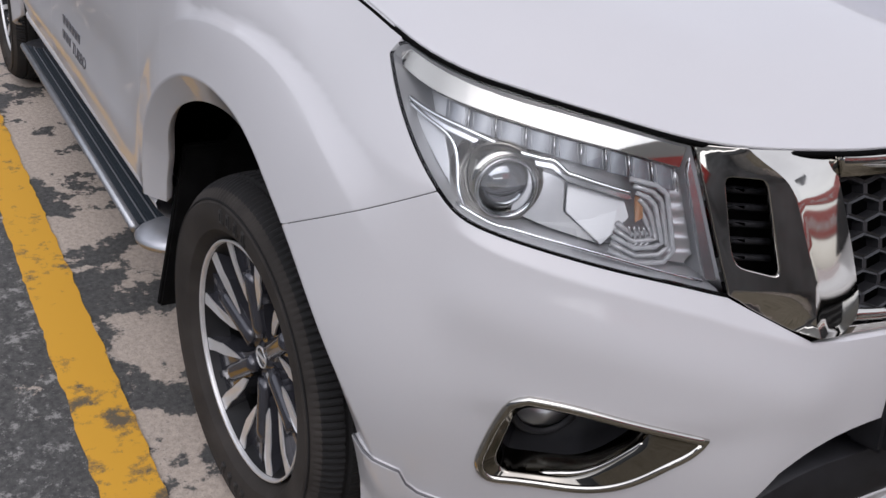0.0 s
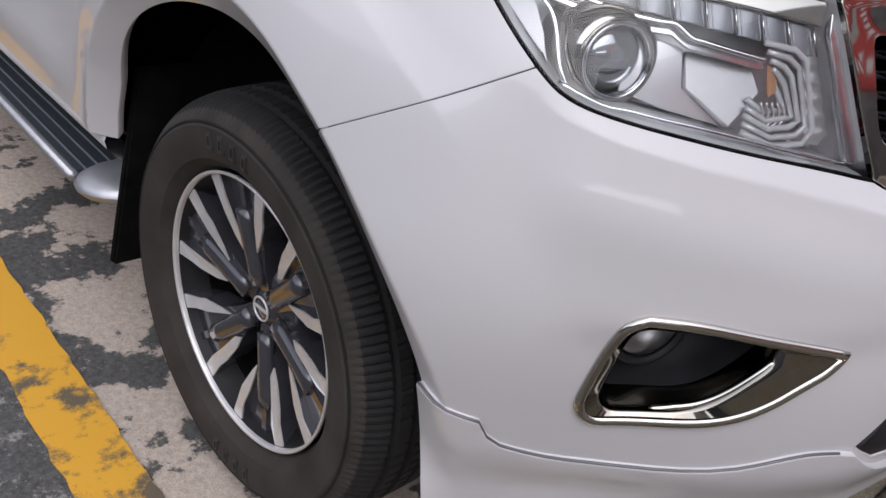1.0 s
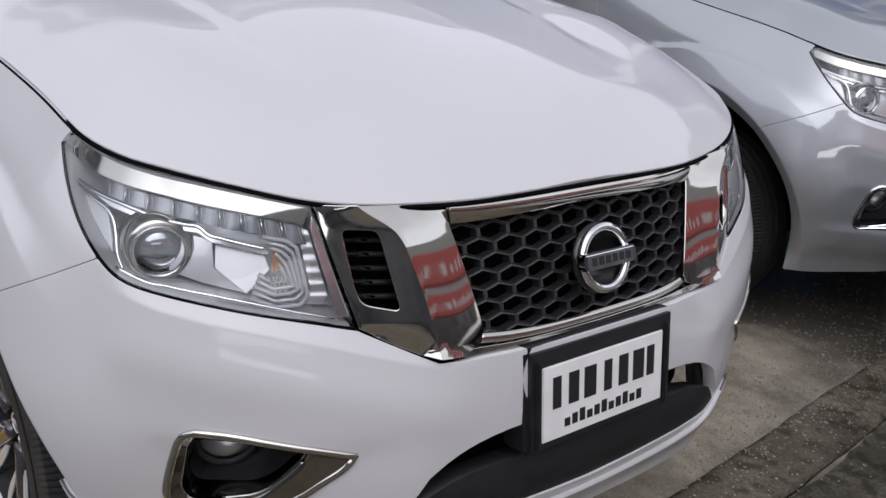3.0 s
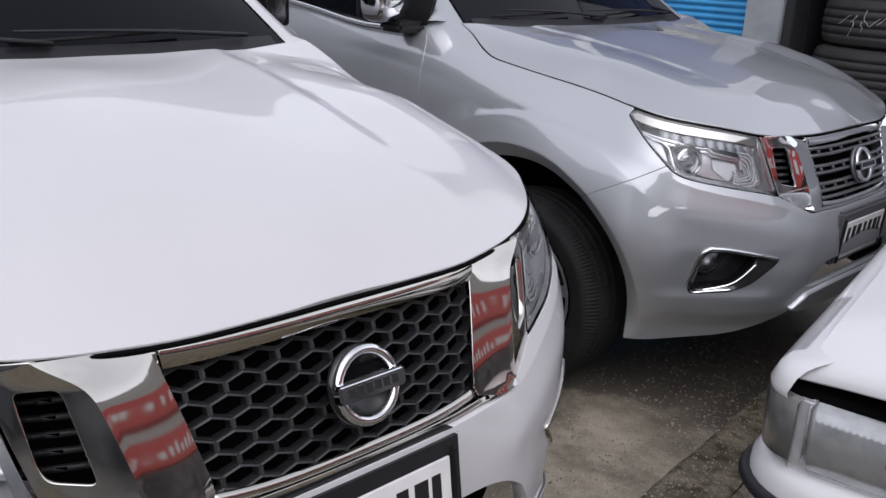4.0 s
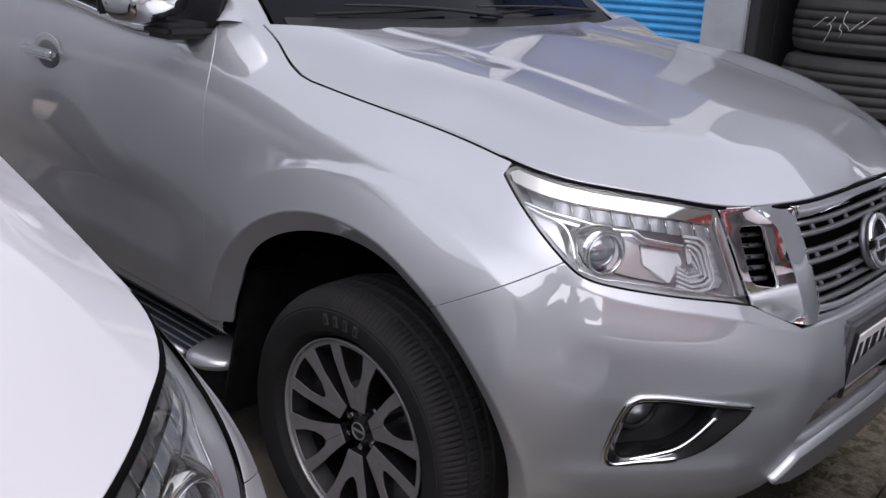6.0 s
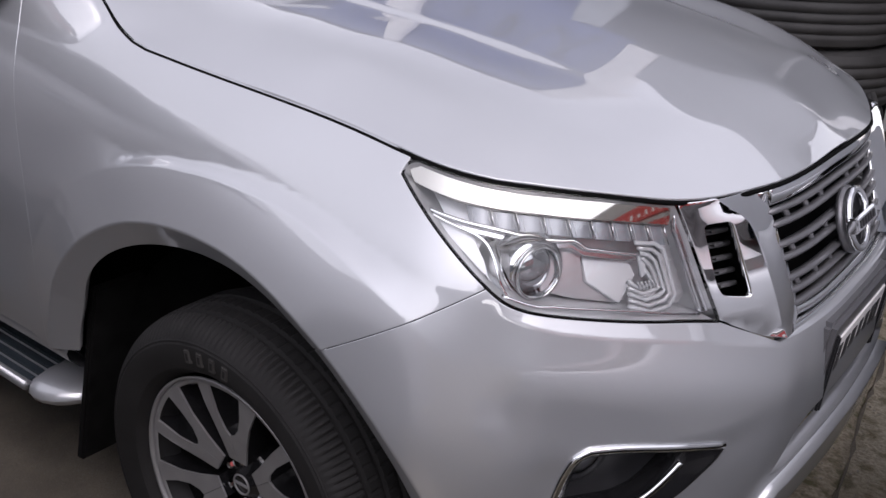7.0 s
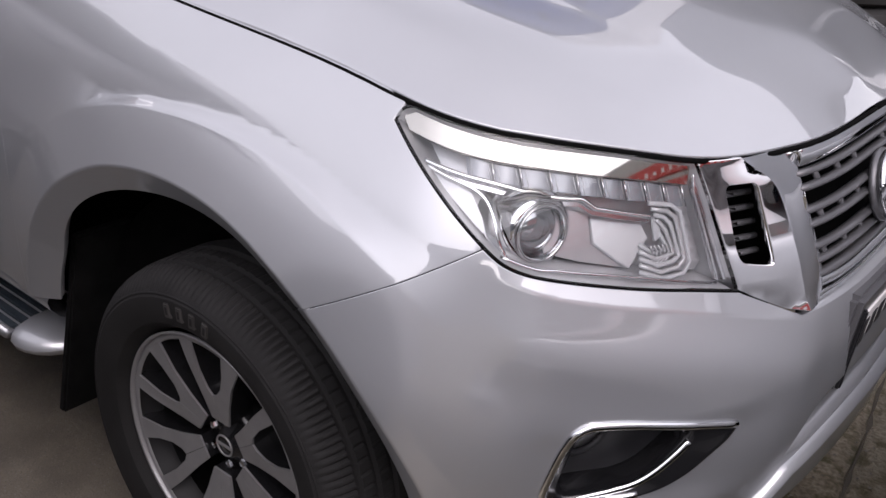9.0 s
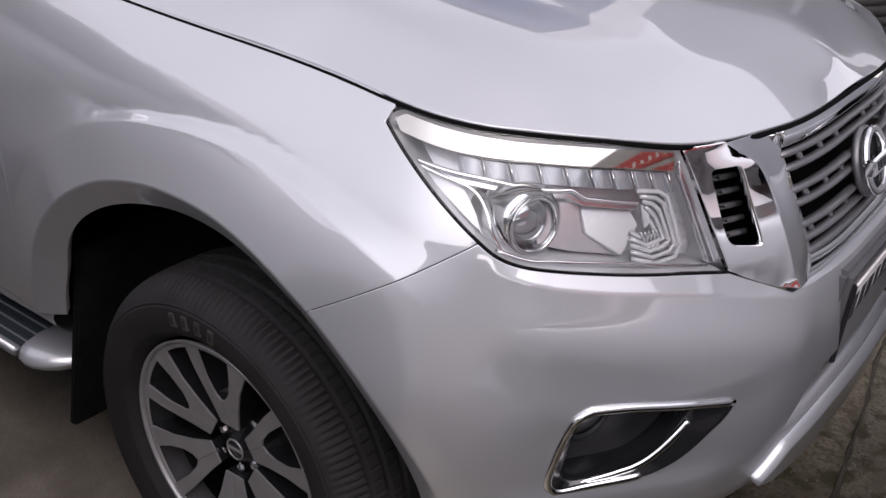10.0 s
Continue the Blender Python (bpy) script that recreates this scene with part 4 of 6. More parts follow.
def pickup(kind):
    white = kind == "white"
    paint = WHITE if white else SILVER
    car = new("pickup_truck")
    tagged(car, "white double cab pickup with honeycomb grille and body kit lip, parked" if white else "silver double cab pickup with slatted grille, parked beside the white", "pickup truck", "parked pickups", "object")
    # bonnet
    right = [(p[0], p[1]) for p in rim_p]
    tail = [(a, b) for a, b, _ in TAIL]
    outline = right + tail + [(x, -y) for x, y in reversed(right)][:-1]
    panel("bonnet", outline, paint, car, surf=out_bonnet, gap=.0022, lip=.02, step=.011, edge=.010, label="smooth bonnet with two raised ridges")
    for w in (1, -1):
        pts = [Vector((p[0], p[1] * w, p[2] - .006)) for p in rim_p]
        vs, fs = tube(pts, .0042, 8)
        mesh_part("bonnet_seal", vs, fs, DARK, car)
    for sgn in (1, -1):
        def m(pts):
            return [(sgn * a, b) for a, b in pts]
        panel("fender", m(SEAM[:-1] + LAMP_REAR + [(1.10, 1.072)] + [q for q in SHUT if q[0] > 1.11] + [(2.05, 1.274)] + DOOR_FRONT + ARCH[:-1]), paint, car, gap=.0018, lip=.022, step=.0075 if sgn > 0 else .013 if white else .03, edge=.007 if sgn > 0 else .009 if white else .014, label="flared front fender", rails=RAILS * (sgn, 1))
        panel("front_door", m(DOOR_FRONT[::-1] + [(2.20, 1.232), (2.30, 1.222), (2.75, 1.252), (3.235, 1.287), (3.232, 1.10), (3.205, .95), (3.20, .495)]), paint, car, gap=.0015, lip=.02, step=.05, edge=.03, label="front door")
        panel("rear_door", m([(3.20, .495), (3.205, .95), (3.232, 1.10), (3.235, 1.287), (3.6, 1.31), (3.98, 1.33), (3.98, .95), (3.95, .60), (3.80, .495)]), paint, car, gap=.0015, lip=.02, step=.07, edge=.04, label="rear door")
        rear_arch = [(4.65 + .49 * math.cos(a), .372 + .47 * math.sin(a)) for a in np.linspace(0, math.pi, 24)]
        panel("bed_side", m([(5.55, 1.30), (5.55, .50), (5.14, .372)] + rear_arch + [(4.16, .372), (3.99, .45), (3.985, .60), (4.01, .95), (4.01, 1.26)]), paint, car, gap=.0015, lip=.02, step=.08, edge=.04, label="cargo bed side")
        prof = [(-.906, .497), (-.912, .486), (-.908, .468), (-.890, .447), (-.850, .420), (-.800, .385), (-.760, .345), (-.70, .33)]
        vs = [(x, sgn * y, z) for x in (-2.36, -.51) for y, z in prof]
        mesh_part("sill", vs, [(k, k + 1, k + 9, k + 8) for k in range(7)], SILL if white else paint, car, "painted sill tucked under the doors")
        lamp = headlamp(car, sgn, LENS, AMBER if white else GUIDE)
        seal(car, m(curve(SEAM, 6)))
        seal(car, m(DOOR_FRONT), .014)
        seal(car, m(curve([(3.235, 1.287), (3.232, 1.10), (3.205, .95), (3.20, .495)], 8)), .014)
        seal(car, m(LAMP_LOW + LAMP_REAR[1:]), .009, .0045)
        # fog lamp with its bright frame
        hole = [tuple(q) for w in FOG_HOLE for q in w[:-1]]
        fog = fog_frame(car, sgn, SMOKEDARK if white else CHROME, "smoked chrome fog lamp frame" if white else "chrome fog lamp frame")
        pk = dense(m(hole), .012)
        rings = [[inward(a, b, d) for a, b in shrunk(pk, g)] for g, d in ((-.002, .045), (.004, .07), (.02, .11), (.05, .112))]
        vs = [tuple(v) for r in rings for v in r]
        k = len(pk)
        mesh_part("fog_pocket", vs, [(r * k + i, r * k + (i + 1) % k, (r + 1) * k + (i + 1) % k, (r + 1) * k + i) for r in range(3) for i in range(k)], PLASTIC, fog, "black plastic recess")
        c = inward(sgn * .745, .590, .085)
        turn = Vector((.92, -sgn * .36, 0)).to_track_quat("X", "Z").to_matrix().to_4x4()
        turn.translation = c
        for nm, prof, mat in (("fog_bezel", [(.062, -.03), (.056, .012), (.048, .018), (.044, .010)], PLASTIC), ("fog_lens", [(.046, .010), (.030, .018), (.0, .021)], LENS), ("fog_reflector", [(.046, .006), (.030, -.012), (.0, -.02)], BOWL)):
            vs, fs = lathe(prof, 32, "x")
            mesh_part(nm, [turn @ Vector(v) for v in vs], fs, mat, fog)
        # wheel housing, flap, wheels
        vs, fs, A = [], [], np.linspace(-.12, math.pi + .12, 30)
        for a in A:
            for yy in (.80, .56):
                vs.append((.475 * math.cos(a), -sgn * yy, .372 + .462 * math.sin(a)))
        fs = [(2 * i, 2 * i + 1, 2 * i + 3, 2 * i + 2) for i in range(len(A) - 1)]
        b0 = len(vs)
        vs.append((0, -sgn * .56, .372))
        fs += [(2 * i + 1, b0, 2 * i + 3) for i in range(len(A) - 1)]
        mesh_part("wheel_arch_liner", vs, fs, LINER, car, "black wheel arch liner")
        bm = box(-.012, .012, -.12, .10, -.21, .21, .006)
        for v in bm.verts:
            if v.co.z > .1:
                v.co.y *= 1 - (.35 if v.co.y * sgn > 0 else .46) * (v.co.z - .1) / .1
        bm.transform(Matrix.Translation((-.495, -sgn * .795, .425)) @ Matrix.Rotation(radians(6), 4, "Y"))
        part("mud_flap", bm, LINER, car, "black mud flap")
        w = wheel(car, -.014 if white else -.018, sgn, "pair" if white else "split", 3.5 if white else 1.0, .842 if white else .856, .361 if white else .360)
        copy_thing(w, Matrix.Translation((-3.15, -sgn * .79, .370)) @ (Matrix.Identity(4) if sgn > 0 else Matrix.Rotation(math.pi, 4, "Z")))
        vs, fs = [], []
        for a in A:
            for yy in (.80, .56):
                vs.append((-3.15 + .475 * math.cos(a), -sgn * yy, .372 + .45 * math.sin(a)))
        mesh_part("wheel_arch_liner", vs, [(2 * i, 2 * i + 1, 2 * i + 3, 2 * i + 2) for i in range(len(A) - 1)], LINER, car)
        # running board: a ribbed tread between bright edges
        step = part("running_board", box(-2.44, -.66, -sgn * .80 - .115, -sgn * .80 + .115, .318, .346, .010), RUBBERSTEP, car, "ribbed rubber running board with satin edges")
        for i in range(7):
            y = -sgn * (.905 - i * .030)
            part("tread_rib", box(-2.43, -.70, y - .010, y + .010, .342, .3505, .004, 2), RUBBERSTEP, step)
            part("tread_line", box(-2.43, -.70, y - .0165, y - .0140, .342, .3515, .0008, 1), ALUSTEP, step)
        vs, fs = tube([(-2.46, -sgn * .918, .338), (-.70, -sgn * .918, .338)], .013, 10)
        mesh_part("step_edge", vs, fs, ALUSTEP, step)
        bm = bmesh.new()
        bmesh.ops.create_uvsphere(bm, u_segments=24, v_segments=14, radius=1)
        bmesh.ops.scale(bm, verts=bm.verts, vec=(.105, .125, .038))
        for v in bm.verts:
            v.co.x = max(v.co.x, -.045)
        bmesh.ops.translate(bm, verts=bm.verts, vec=(-.655, -sgn * .805, .330))
        part("step_end_cap", bm, ALUSTEP if white else SILVER, step, "rounded silver end cap")
        bm = bmesh.new()
        bmesh.ops.create_uvsphere(bm, u_segments=24, v_segments=14, radius=1)
        bmesh.ops.scale(bm, verts=bm.verts, vec=(.105, .125, .036))
        bmesh.ops.translate(bm, verts=bm.verts, vec=(-2.44, -sgn * .805, .330))
        part("step_end_cap", bm, PLASTIC, step)
        # cab sides
        ss = side_surface(sgn)
        panel("front_window", [(-.76, 1.222), (-1.69, 1.283), (-1.70, 1.685), (-1.36, 1.69), (-1.22, 1.64)], TINT, car, surf=ss, gap=.0, lip=.012, step=.05, edge=.03, label="dark tinted front window")
        panel("rear_window", [(-1.78, 1.290), (-2.36, 1.325), (-2.30, 1.66), (-1.79, 1.685)], TINT, car, surf=ss, gap=.0, lip=.012, step=.06, edge=.04, label="dark tinted rear window")
        lf = lambda u, v: np.full(len(u), .004)
        panel("window_corner", [(-.60, 1.345), (-.60, 1.270), (-.625, 1.238), (-.69, 1.224), (-.83, 1.222), (-.86, 1.40), (-.80, 1.43)], PLASTIC, car, surf=ss, gap=.0, lip=.014, step=.03, edge=.02, lift=lf, label="black mirror corner")
        front, rear = [(-.76, 1.222), (-1.69, 1.283), (-1.70, 1.685), (-1.36, 1.69), (-1.22, 1.64)], [(-1.78, 1.290), (-2.36, 1.325), (-2.30, 1.66), (-1.79, 1.685)]
        panel("door_frame", [(-.62, 1.24), (-.70, 1.219), (-.80, 1.213), (-1.73, 1.277), (-2.46, 1.33), (-2.36, 1.71), (-1.74, 1.725), (-1.36, 1.715), (-1.22, 1.665), (-1.02, 1.50)], GLOSSBLACK, car, holes=[front, rear], surf=ss, gap=.0, lip=.01, step=.05, edge=.03,
              lift=lambda u, v: np.full(len(u), .0025), label="dark window frame")
        belt = [(-.70, 1.222), (-.80, 1.213), (-1.25, 1.243), (-1.73, 1.278), (-2.44, 1.325)]
        pts = [Vector(ss(np.array([a]), np.array([b]))[0][0]) + Vector((0, -sgn * .034, .008)) for a, b in curve(belt, 4)]
        vs, fs = tube(pts, .0125, 8, .5, (0, 1, 0))
        mesh_part("belt_moulding", vs, fs, CHROME, car, "chrome belt moulding")
        # pillar beside the windscreen
        vs, ns = [], []
        T = np.linspace(0, 1, 14)
        for t in T:
            a = Vector(screen(np.array([sgn * -1.0]), np.array([t]))[0])
            zz = 1.262 + t * (1.71 - 1.262)
            b = Vector(ss(np.array([-.60 - t * .69]), np.array([zz]))[0][0])
            mid = (a + b) / 2 + Vector((.012, -sgn * .028, .020))
            for q in np.linspace(0, 1, 7):
                vs.append(tuple(a * (1 - q) ** 2 + mid * 2 * q * (1 - q) + b * q * q))
        mesh_part("windscreen_pillar", vs, [(i * 7 + q, i * 7 + q + 1, i * 7 + q + 8, i * 7 + q + 7) for i in range(len(T) - 1) for q in range(6)], paint, car, "painted windscreen pillar")
        # mirror
        bm = bmesh.new()
        bmesh.ops.create_uvsphere(bm, u_segments=40, v_segments=24, radius=1)
        for v in bm.verts:
            q = [math.copysign(abs(c) ** .55, c) for c in v.co]
            v.co = Vector((.075 * q[0] if q[0] > 0 else .045 * q[0], .112 * q[1], (.100 if q[1] * sgn < 0 else .088) * q[2]))
        fold = Matrix.Translation((-.93, .935, 1.352)) @ Matrix.Rotation(radians(-72), 4, "Z") if sgn < 0 else Matrix.Translation((-.70, -sgn * .985, 1.352)) @ Matrix.Rotation(radians(sgn * 14), 4, "Z")
        bm.transform(fold)
        mir = part("wing_mirror", bm, GLOSSBLACK if white and sgn < 0 else CHROME, car, "folded wing mirror in gloss black" if white and sgn < 0 else "chrome wing mirror on a black arm", sharp=60)
        part("mirror_arm", box(-.92, -.76, .85, .93, 1.224, 1.266, .014) if sgn < 0 else box(-.74, -.615, -sgn * .905 - .07, -sgn * .905 + .07, 1.216, 1.256, .014), PLASTIC, mir)
        bm = box(-.056, -.040, -.10, .10, -.080, .080, .006)
        bm.transform(fold)
        part("mirror_back", bm, PLASTIC, mir)
        # door handle in its cup
        for nm, a0, zz in (("door_handle", 2.94, 1.098), ("door_handle", 3.86, 1.118)):
            hp = out_skin(np.array([sgn * a0]), np.array([zz]))[0][0]
            bm = bmesh.new()
            bmesh.ops.create_uvsphere(bm, u_segments=28, v_segments=14, radius=1)
            bmesh.ops.scale(bm, verts=bm.verts, vec=(.105, .006, .062))
            bmesh.ops.translate(bm, verts=bm.verts, vec=tuple(hp))
            cup = part("handle_cup", bm, paint, car)
            bm = box(-.105, .105, -.013, .013, -.017, .017, .011, 3)
            bmesh.ops.translate(bm, verts=bm.verts, vec=(hp[0], hp[1] - sgn * .030, hp[2] + .004))
            # dark grey oval paints the shade of the hollow behind the grip
            part("handle_cup_shade", ellipsoid((hp[0] + .012, hp[1] - sgn * .0035, hp[2] - .004), (.078, .005, .046)), GRILLEGREY, cup, "raised dark grey oval standing for the shade in the grip cup")
            part("handle_grip", bm, CHROME, cup, "chrome door handle")
    # bumper
    top = SEAM[:-1] + LAMP_LOW[::-1] + [(.43, .785), (.362, .754), (.30, .750), (.16, .749), (0, .749)]
    if white:
        bottom = [(0, .40), (.40, .42), (.75, .38), (.992, .34)]
        mouth = curve([(0, .612), (.19, .610), (.29, .598), (.345, .578), (.385, .552)], 3) + [(.446, .466), (.40, .44), (0, .43)]
    else:
        bottom = curve([(0, .452), (.30, .448), (.40, .430), (.45, .400), (.55, .358), (.66, .331), (.77, .316), (.93, .302), (1.0, .304)], 4)
        mouth = curve([(0, .582), (.19, .578), (.27, .570), (.31, .555)], 3) + [(.372, .505), (.33, .495), (0, .508)]
    half = [(0, .749)] + [q for q in top[::-1]][1:] + ARCH_FRONT[1:-1] + bottom[::-1]
    foghole = [tuple(q) for q in shrunk([tuple(v) for w in FOG_RING for v in w[:-1:2]], .006)]
    # mouth and bottom edges become one opening or an edge of the sheet
    def ledge(u, v):
        """Soft ledge that runs under the fog lamps of the plain bumper."""
        a, d = np.abs(u), v - .476
        ends = np.clip((a - .46) / .10, 0, 1) * np.clip((.95 - a) / .10, 0, 1)
        return (0 if white else 1) * .011 * ends * np.where(d > 0, np.exp(-(d / .028) ** 2), np.exp(-(d / .055) ** 2))
    panel("front_bumper", whole(half), paint, car, holes=[whole(mouth), foghole, mirrored(foghole)], gap=.0018, lip=.03, step=.015, edge=.010, lift=ledge, label="painted front bumper", rails=np.concatenate([RAILS, RAILS * (-1, 1)]))
    back = [(q[0], q[1]) for q in whole(mouth)]
    # near-black sheet paints the shade inside the lower intake
    panel("intake", shrunk(dense(back, .03), -.02), DARK, car, gap=0, lip=0, step=.05, lift=lambda u, v: np.full(len(u), -.10), label="near-black sheet standing for the shaded lower intake")
    if white:
        panel("intake_lip", whole(curve([(0, .535), (.2, .532), (.33, .522), (.40, .500)], 4) + [(.438, .455), (.40, .405), (0, .385)]), PLASTIC, car, gap=.001, lip=.06, step=.02,
              lift=lambda u, v: .018 * np.sin(np.clip((v - .37) / .17, 0, 1) * math.pi) - .02, label="black plastic lower lip")
        kit = curve([(0, .402), (.20, .404), (.33, .412), (.41, .432), (.448, .459)], 4) + curve([(.475, .464), (.528, .464), (.611, .440), (.748, .425), (.841, .428), (.895, .440)], 4)[0:] + [(.912, .452), (.923, .476)] + curve([(.923, .476), (.963, .484), (1.009, .502)], 3)[1:] + [(1.004, .38), (.995, .285), (.75, .300), (.45, .325), (0, .340)]
        panel("body_kit_lip", whole(kit), paint, car, gap=.0005, lip=.02, step=.024, lift=lambda u, v: np.full(len(u), .010), label="white body kit lip under the bumper")
        line = curve([(.475, .464), (.528, .464), (.611, .440), (.748, .425), (.841, .428), (.895, .440)], 4) + [(.912, .452), (.923, .476)] + curve([(.923, .476), (.963, .484), (1.009, .502)], 3)[1:]
        for w in (1, -1):
            p = [(w * a, b + .0012) for a, b in line]
            vs, fs = tube(trace(p, -.0065), .0022, 6, 1, normals_at(p))
            mesh_part("kit_joint", vs, fs, GRILLEGREY, car, "grey sealing line")
    else:
        panel("lower_valance", whole(curve([(0, .500), (.30, .490), (.37, .480)], 4) + [(.44, .432), (.40, .425), (0, .435)]), paint, car, gap=.002, lip=.03, step=.02, lift=lambda u, v: .022 + 0 * u, label="silver lower bumper blade")
    # grille
    surround(car, SMOKE if white else CHROME)
    # near-black sheet paints the shade behind the grille's openings
    panel("grille_back", shrunk(dense(whole(V_OUT), .02), .01), DARK, car, gap=0, lip=0, step=.05, lift=lambda u, v: np.full(len(u), -.075), label="near-black sheet standing for the shaded space behind the grille")
    for sgn in (1, -1):
        for i in range(5):
            z = .858 + i * .022
            strip("vent_slat", [(sgn * .408, z), (sgn * .512, z + .004)], .031, .010, PLASTIC if white else GRILLEGREY, car, thick=1.2, n=6)
    if white:
        honeycomb(car, MESHBLACK)
    else:
        for i, z in enumerate((.955, .932, .897, .874, .838, .815, .792)):
            strip("grille_slat", [(-.315, z), (-.16, z), (0, z), (.16, z), (.315, z)], .022, .0135, GRILLEGREY, car, "grey grille slat" if i == 0 else "", 1.6, 8)
            if i % 2 == 0 and i < 6:
                for a in (-.24, -.16, -.08, .08, .16, .24):
                    strip("grille_tie", [(a, z - .023), (a + .012, z)], .024, .014, GRILLEGREY, car, thick=.8, n=6)
    emblem(car, white)
    if white:
        number_plate(car, .832, .568, -.006, .318, .142, -9, PLASTIC, .055)
    else:
        number_plate(car, .806, .562, .0, .335, .135, 4, GRILLEGREY, .085)
    # windscreen, roof, wipers
    edge_u = .985
    panel("windscreen", [(-edge_u, -.02), (edge_u, -.02), (edge_u, 1), (-edge_u, 1)], TINT, car, surf=out_screen, gap=0, lip=0, step=.08, edge=.05, label="dark windscreen")
    panel("cowl", [(-.94, -.015), (.94, -.015), (.94, .055), (-.94, .055)], PLASTIC, car, surf=out_screen, gap=0, lip=.01, step=.05, edge=.03, lift=lambda u, v: np.full(len(u), .006), label="black plastic cowl strip")
    panel("roof", [(-1.14, -.60), (-1.10, 0), (-1.14, .60), (-1.5, .645), (-2.45, .63), (-2.45, -.63), (-1.5, -.645)], paint, car, surf=out_roof, gap=0, lip=.04, step=.08, edge=.05, label="cab roof")
    for u0, u1 in ((.80, -.05), (.05, -.70)):
        pts = []
        for q in np.linspace(0, 1, 9):
            p, n = out_screen(np.array([u0 + (u1 - u0) * q]), np.array([.045 + .05 * q]))
            pts.append(Vector(p[0] + n[0] * (.022 + .012 * math.sin(q * math.pi))))
        vs, fs = tube(pts, [.009 - .0006 * k for k in range(9)], 8, .7)
        wiper = mesh_part("wiper", vs, fs, PLASTIC, car, "black wiper")
        pts2 = [Vector(out_screen(np.array([u0 - .45 + .62 * (q - .5) - .12]), np.array([.060 + .035 * q]))[0][0]) + Vector((.014, 0, .012)) for q in np.linspace(0, 1, 6)]
        vs, fs = tube(pts2, .005, 6)
        mesh_part("wiper_blade", vs, fs, RUBBER, wiper)
    # near-black core blocks added to stop light leaks and give shade, underbody, cab back
    part("engine_bay_filler", box(-.55, .52, -.56, .56, .42, .985, .03), DARK, car)
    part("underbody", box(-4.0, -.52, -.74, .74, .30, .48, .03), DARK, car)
    part("cab_interior_filler", box(-2.42, -.62, -.76, .76, .48, 1.20, .05), DARK, car)
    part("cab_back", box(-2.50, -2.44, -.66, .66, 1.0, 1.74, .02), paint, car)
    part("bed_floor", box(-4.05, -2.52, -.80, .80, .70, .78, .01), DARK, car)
    part("tailgate", box(-4.11, -4.05, -.84, .84, .62, 1.26, .02), paint, car)
    if white:
        for r, (z, n, a) in enumerate(((.672, 6, 2.62), (.628, 3, 2.83))):
            for i in range(n):
                p, nn = out_skin(np.array([a + .36 - i * .046 - (.21 if r else 0)]), np.array([z]))
                part("door_decal_mark", box(p[0][0] - .015, p[0][0] + .015, p[0][1] - .0022, p[0][1] + .01, z - .013, z + .013, 0), DECAL, car)
        font = bpy.data.curves.new("door_lettering", "FONT")
        font.body, font.size, font.extrude = "TURBO", .052, .0008
        text = new("door_lettering", font)
        word = bpy.data.meshes.new_from_object(text)
        bpy.data.objects.remove(text)
        rows = [v.co.copy() for v in word.vertices]
        for v, c in zip(word.vertices, rows):
            q, nn = out_skin(np.array([2.84 - c.x * 1.15]), np.array([.611 + c.y * .85]))
            v.co = Vector(q[0] + nn[0] * (.0012 + c.z))
        word.materials.clear()
        word.materials.append(DECAL)
        lettering = new("door_lettering", word)
        lettering.parent = car
        lettering["label"] = "dark lettering on the door"
    return car


pickup("white")
silver_truck = pickup("silver")
silver_truck.matrix_world = pose(-.213, 2.481, .031, .76, .56, -.66)


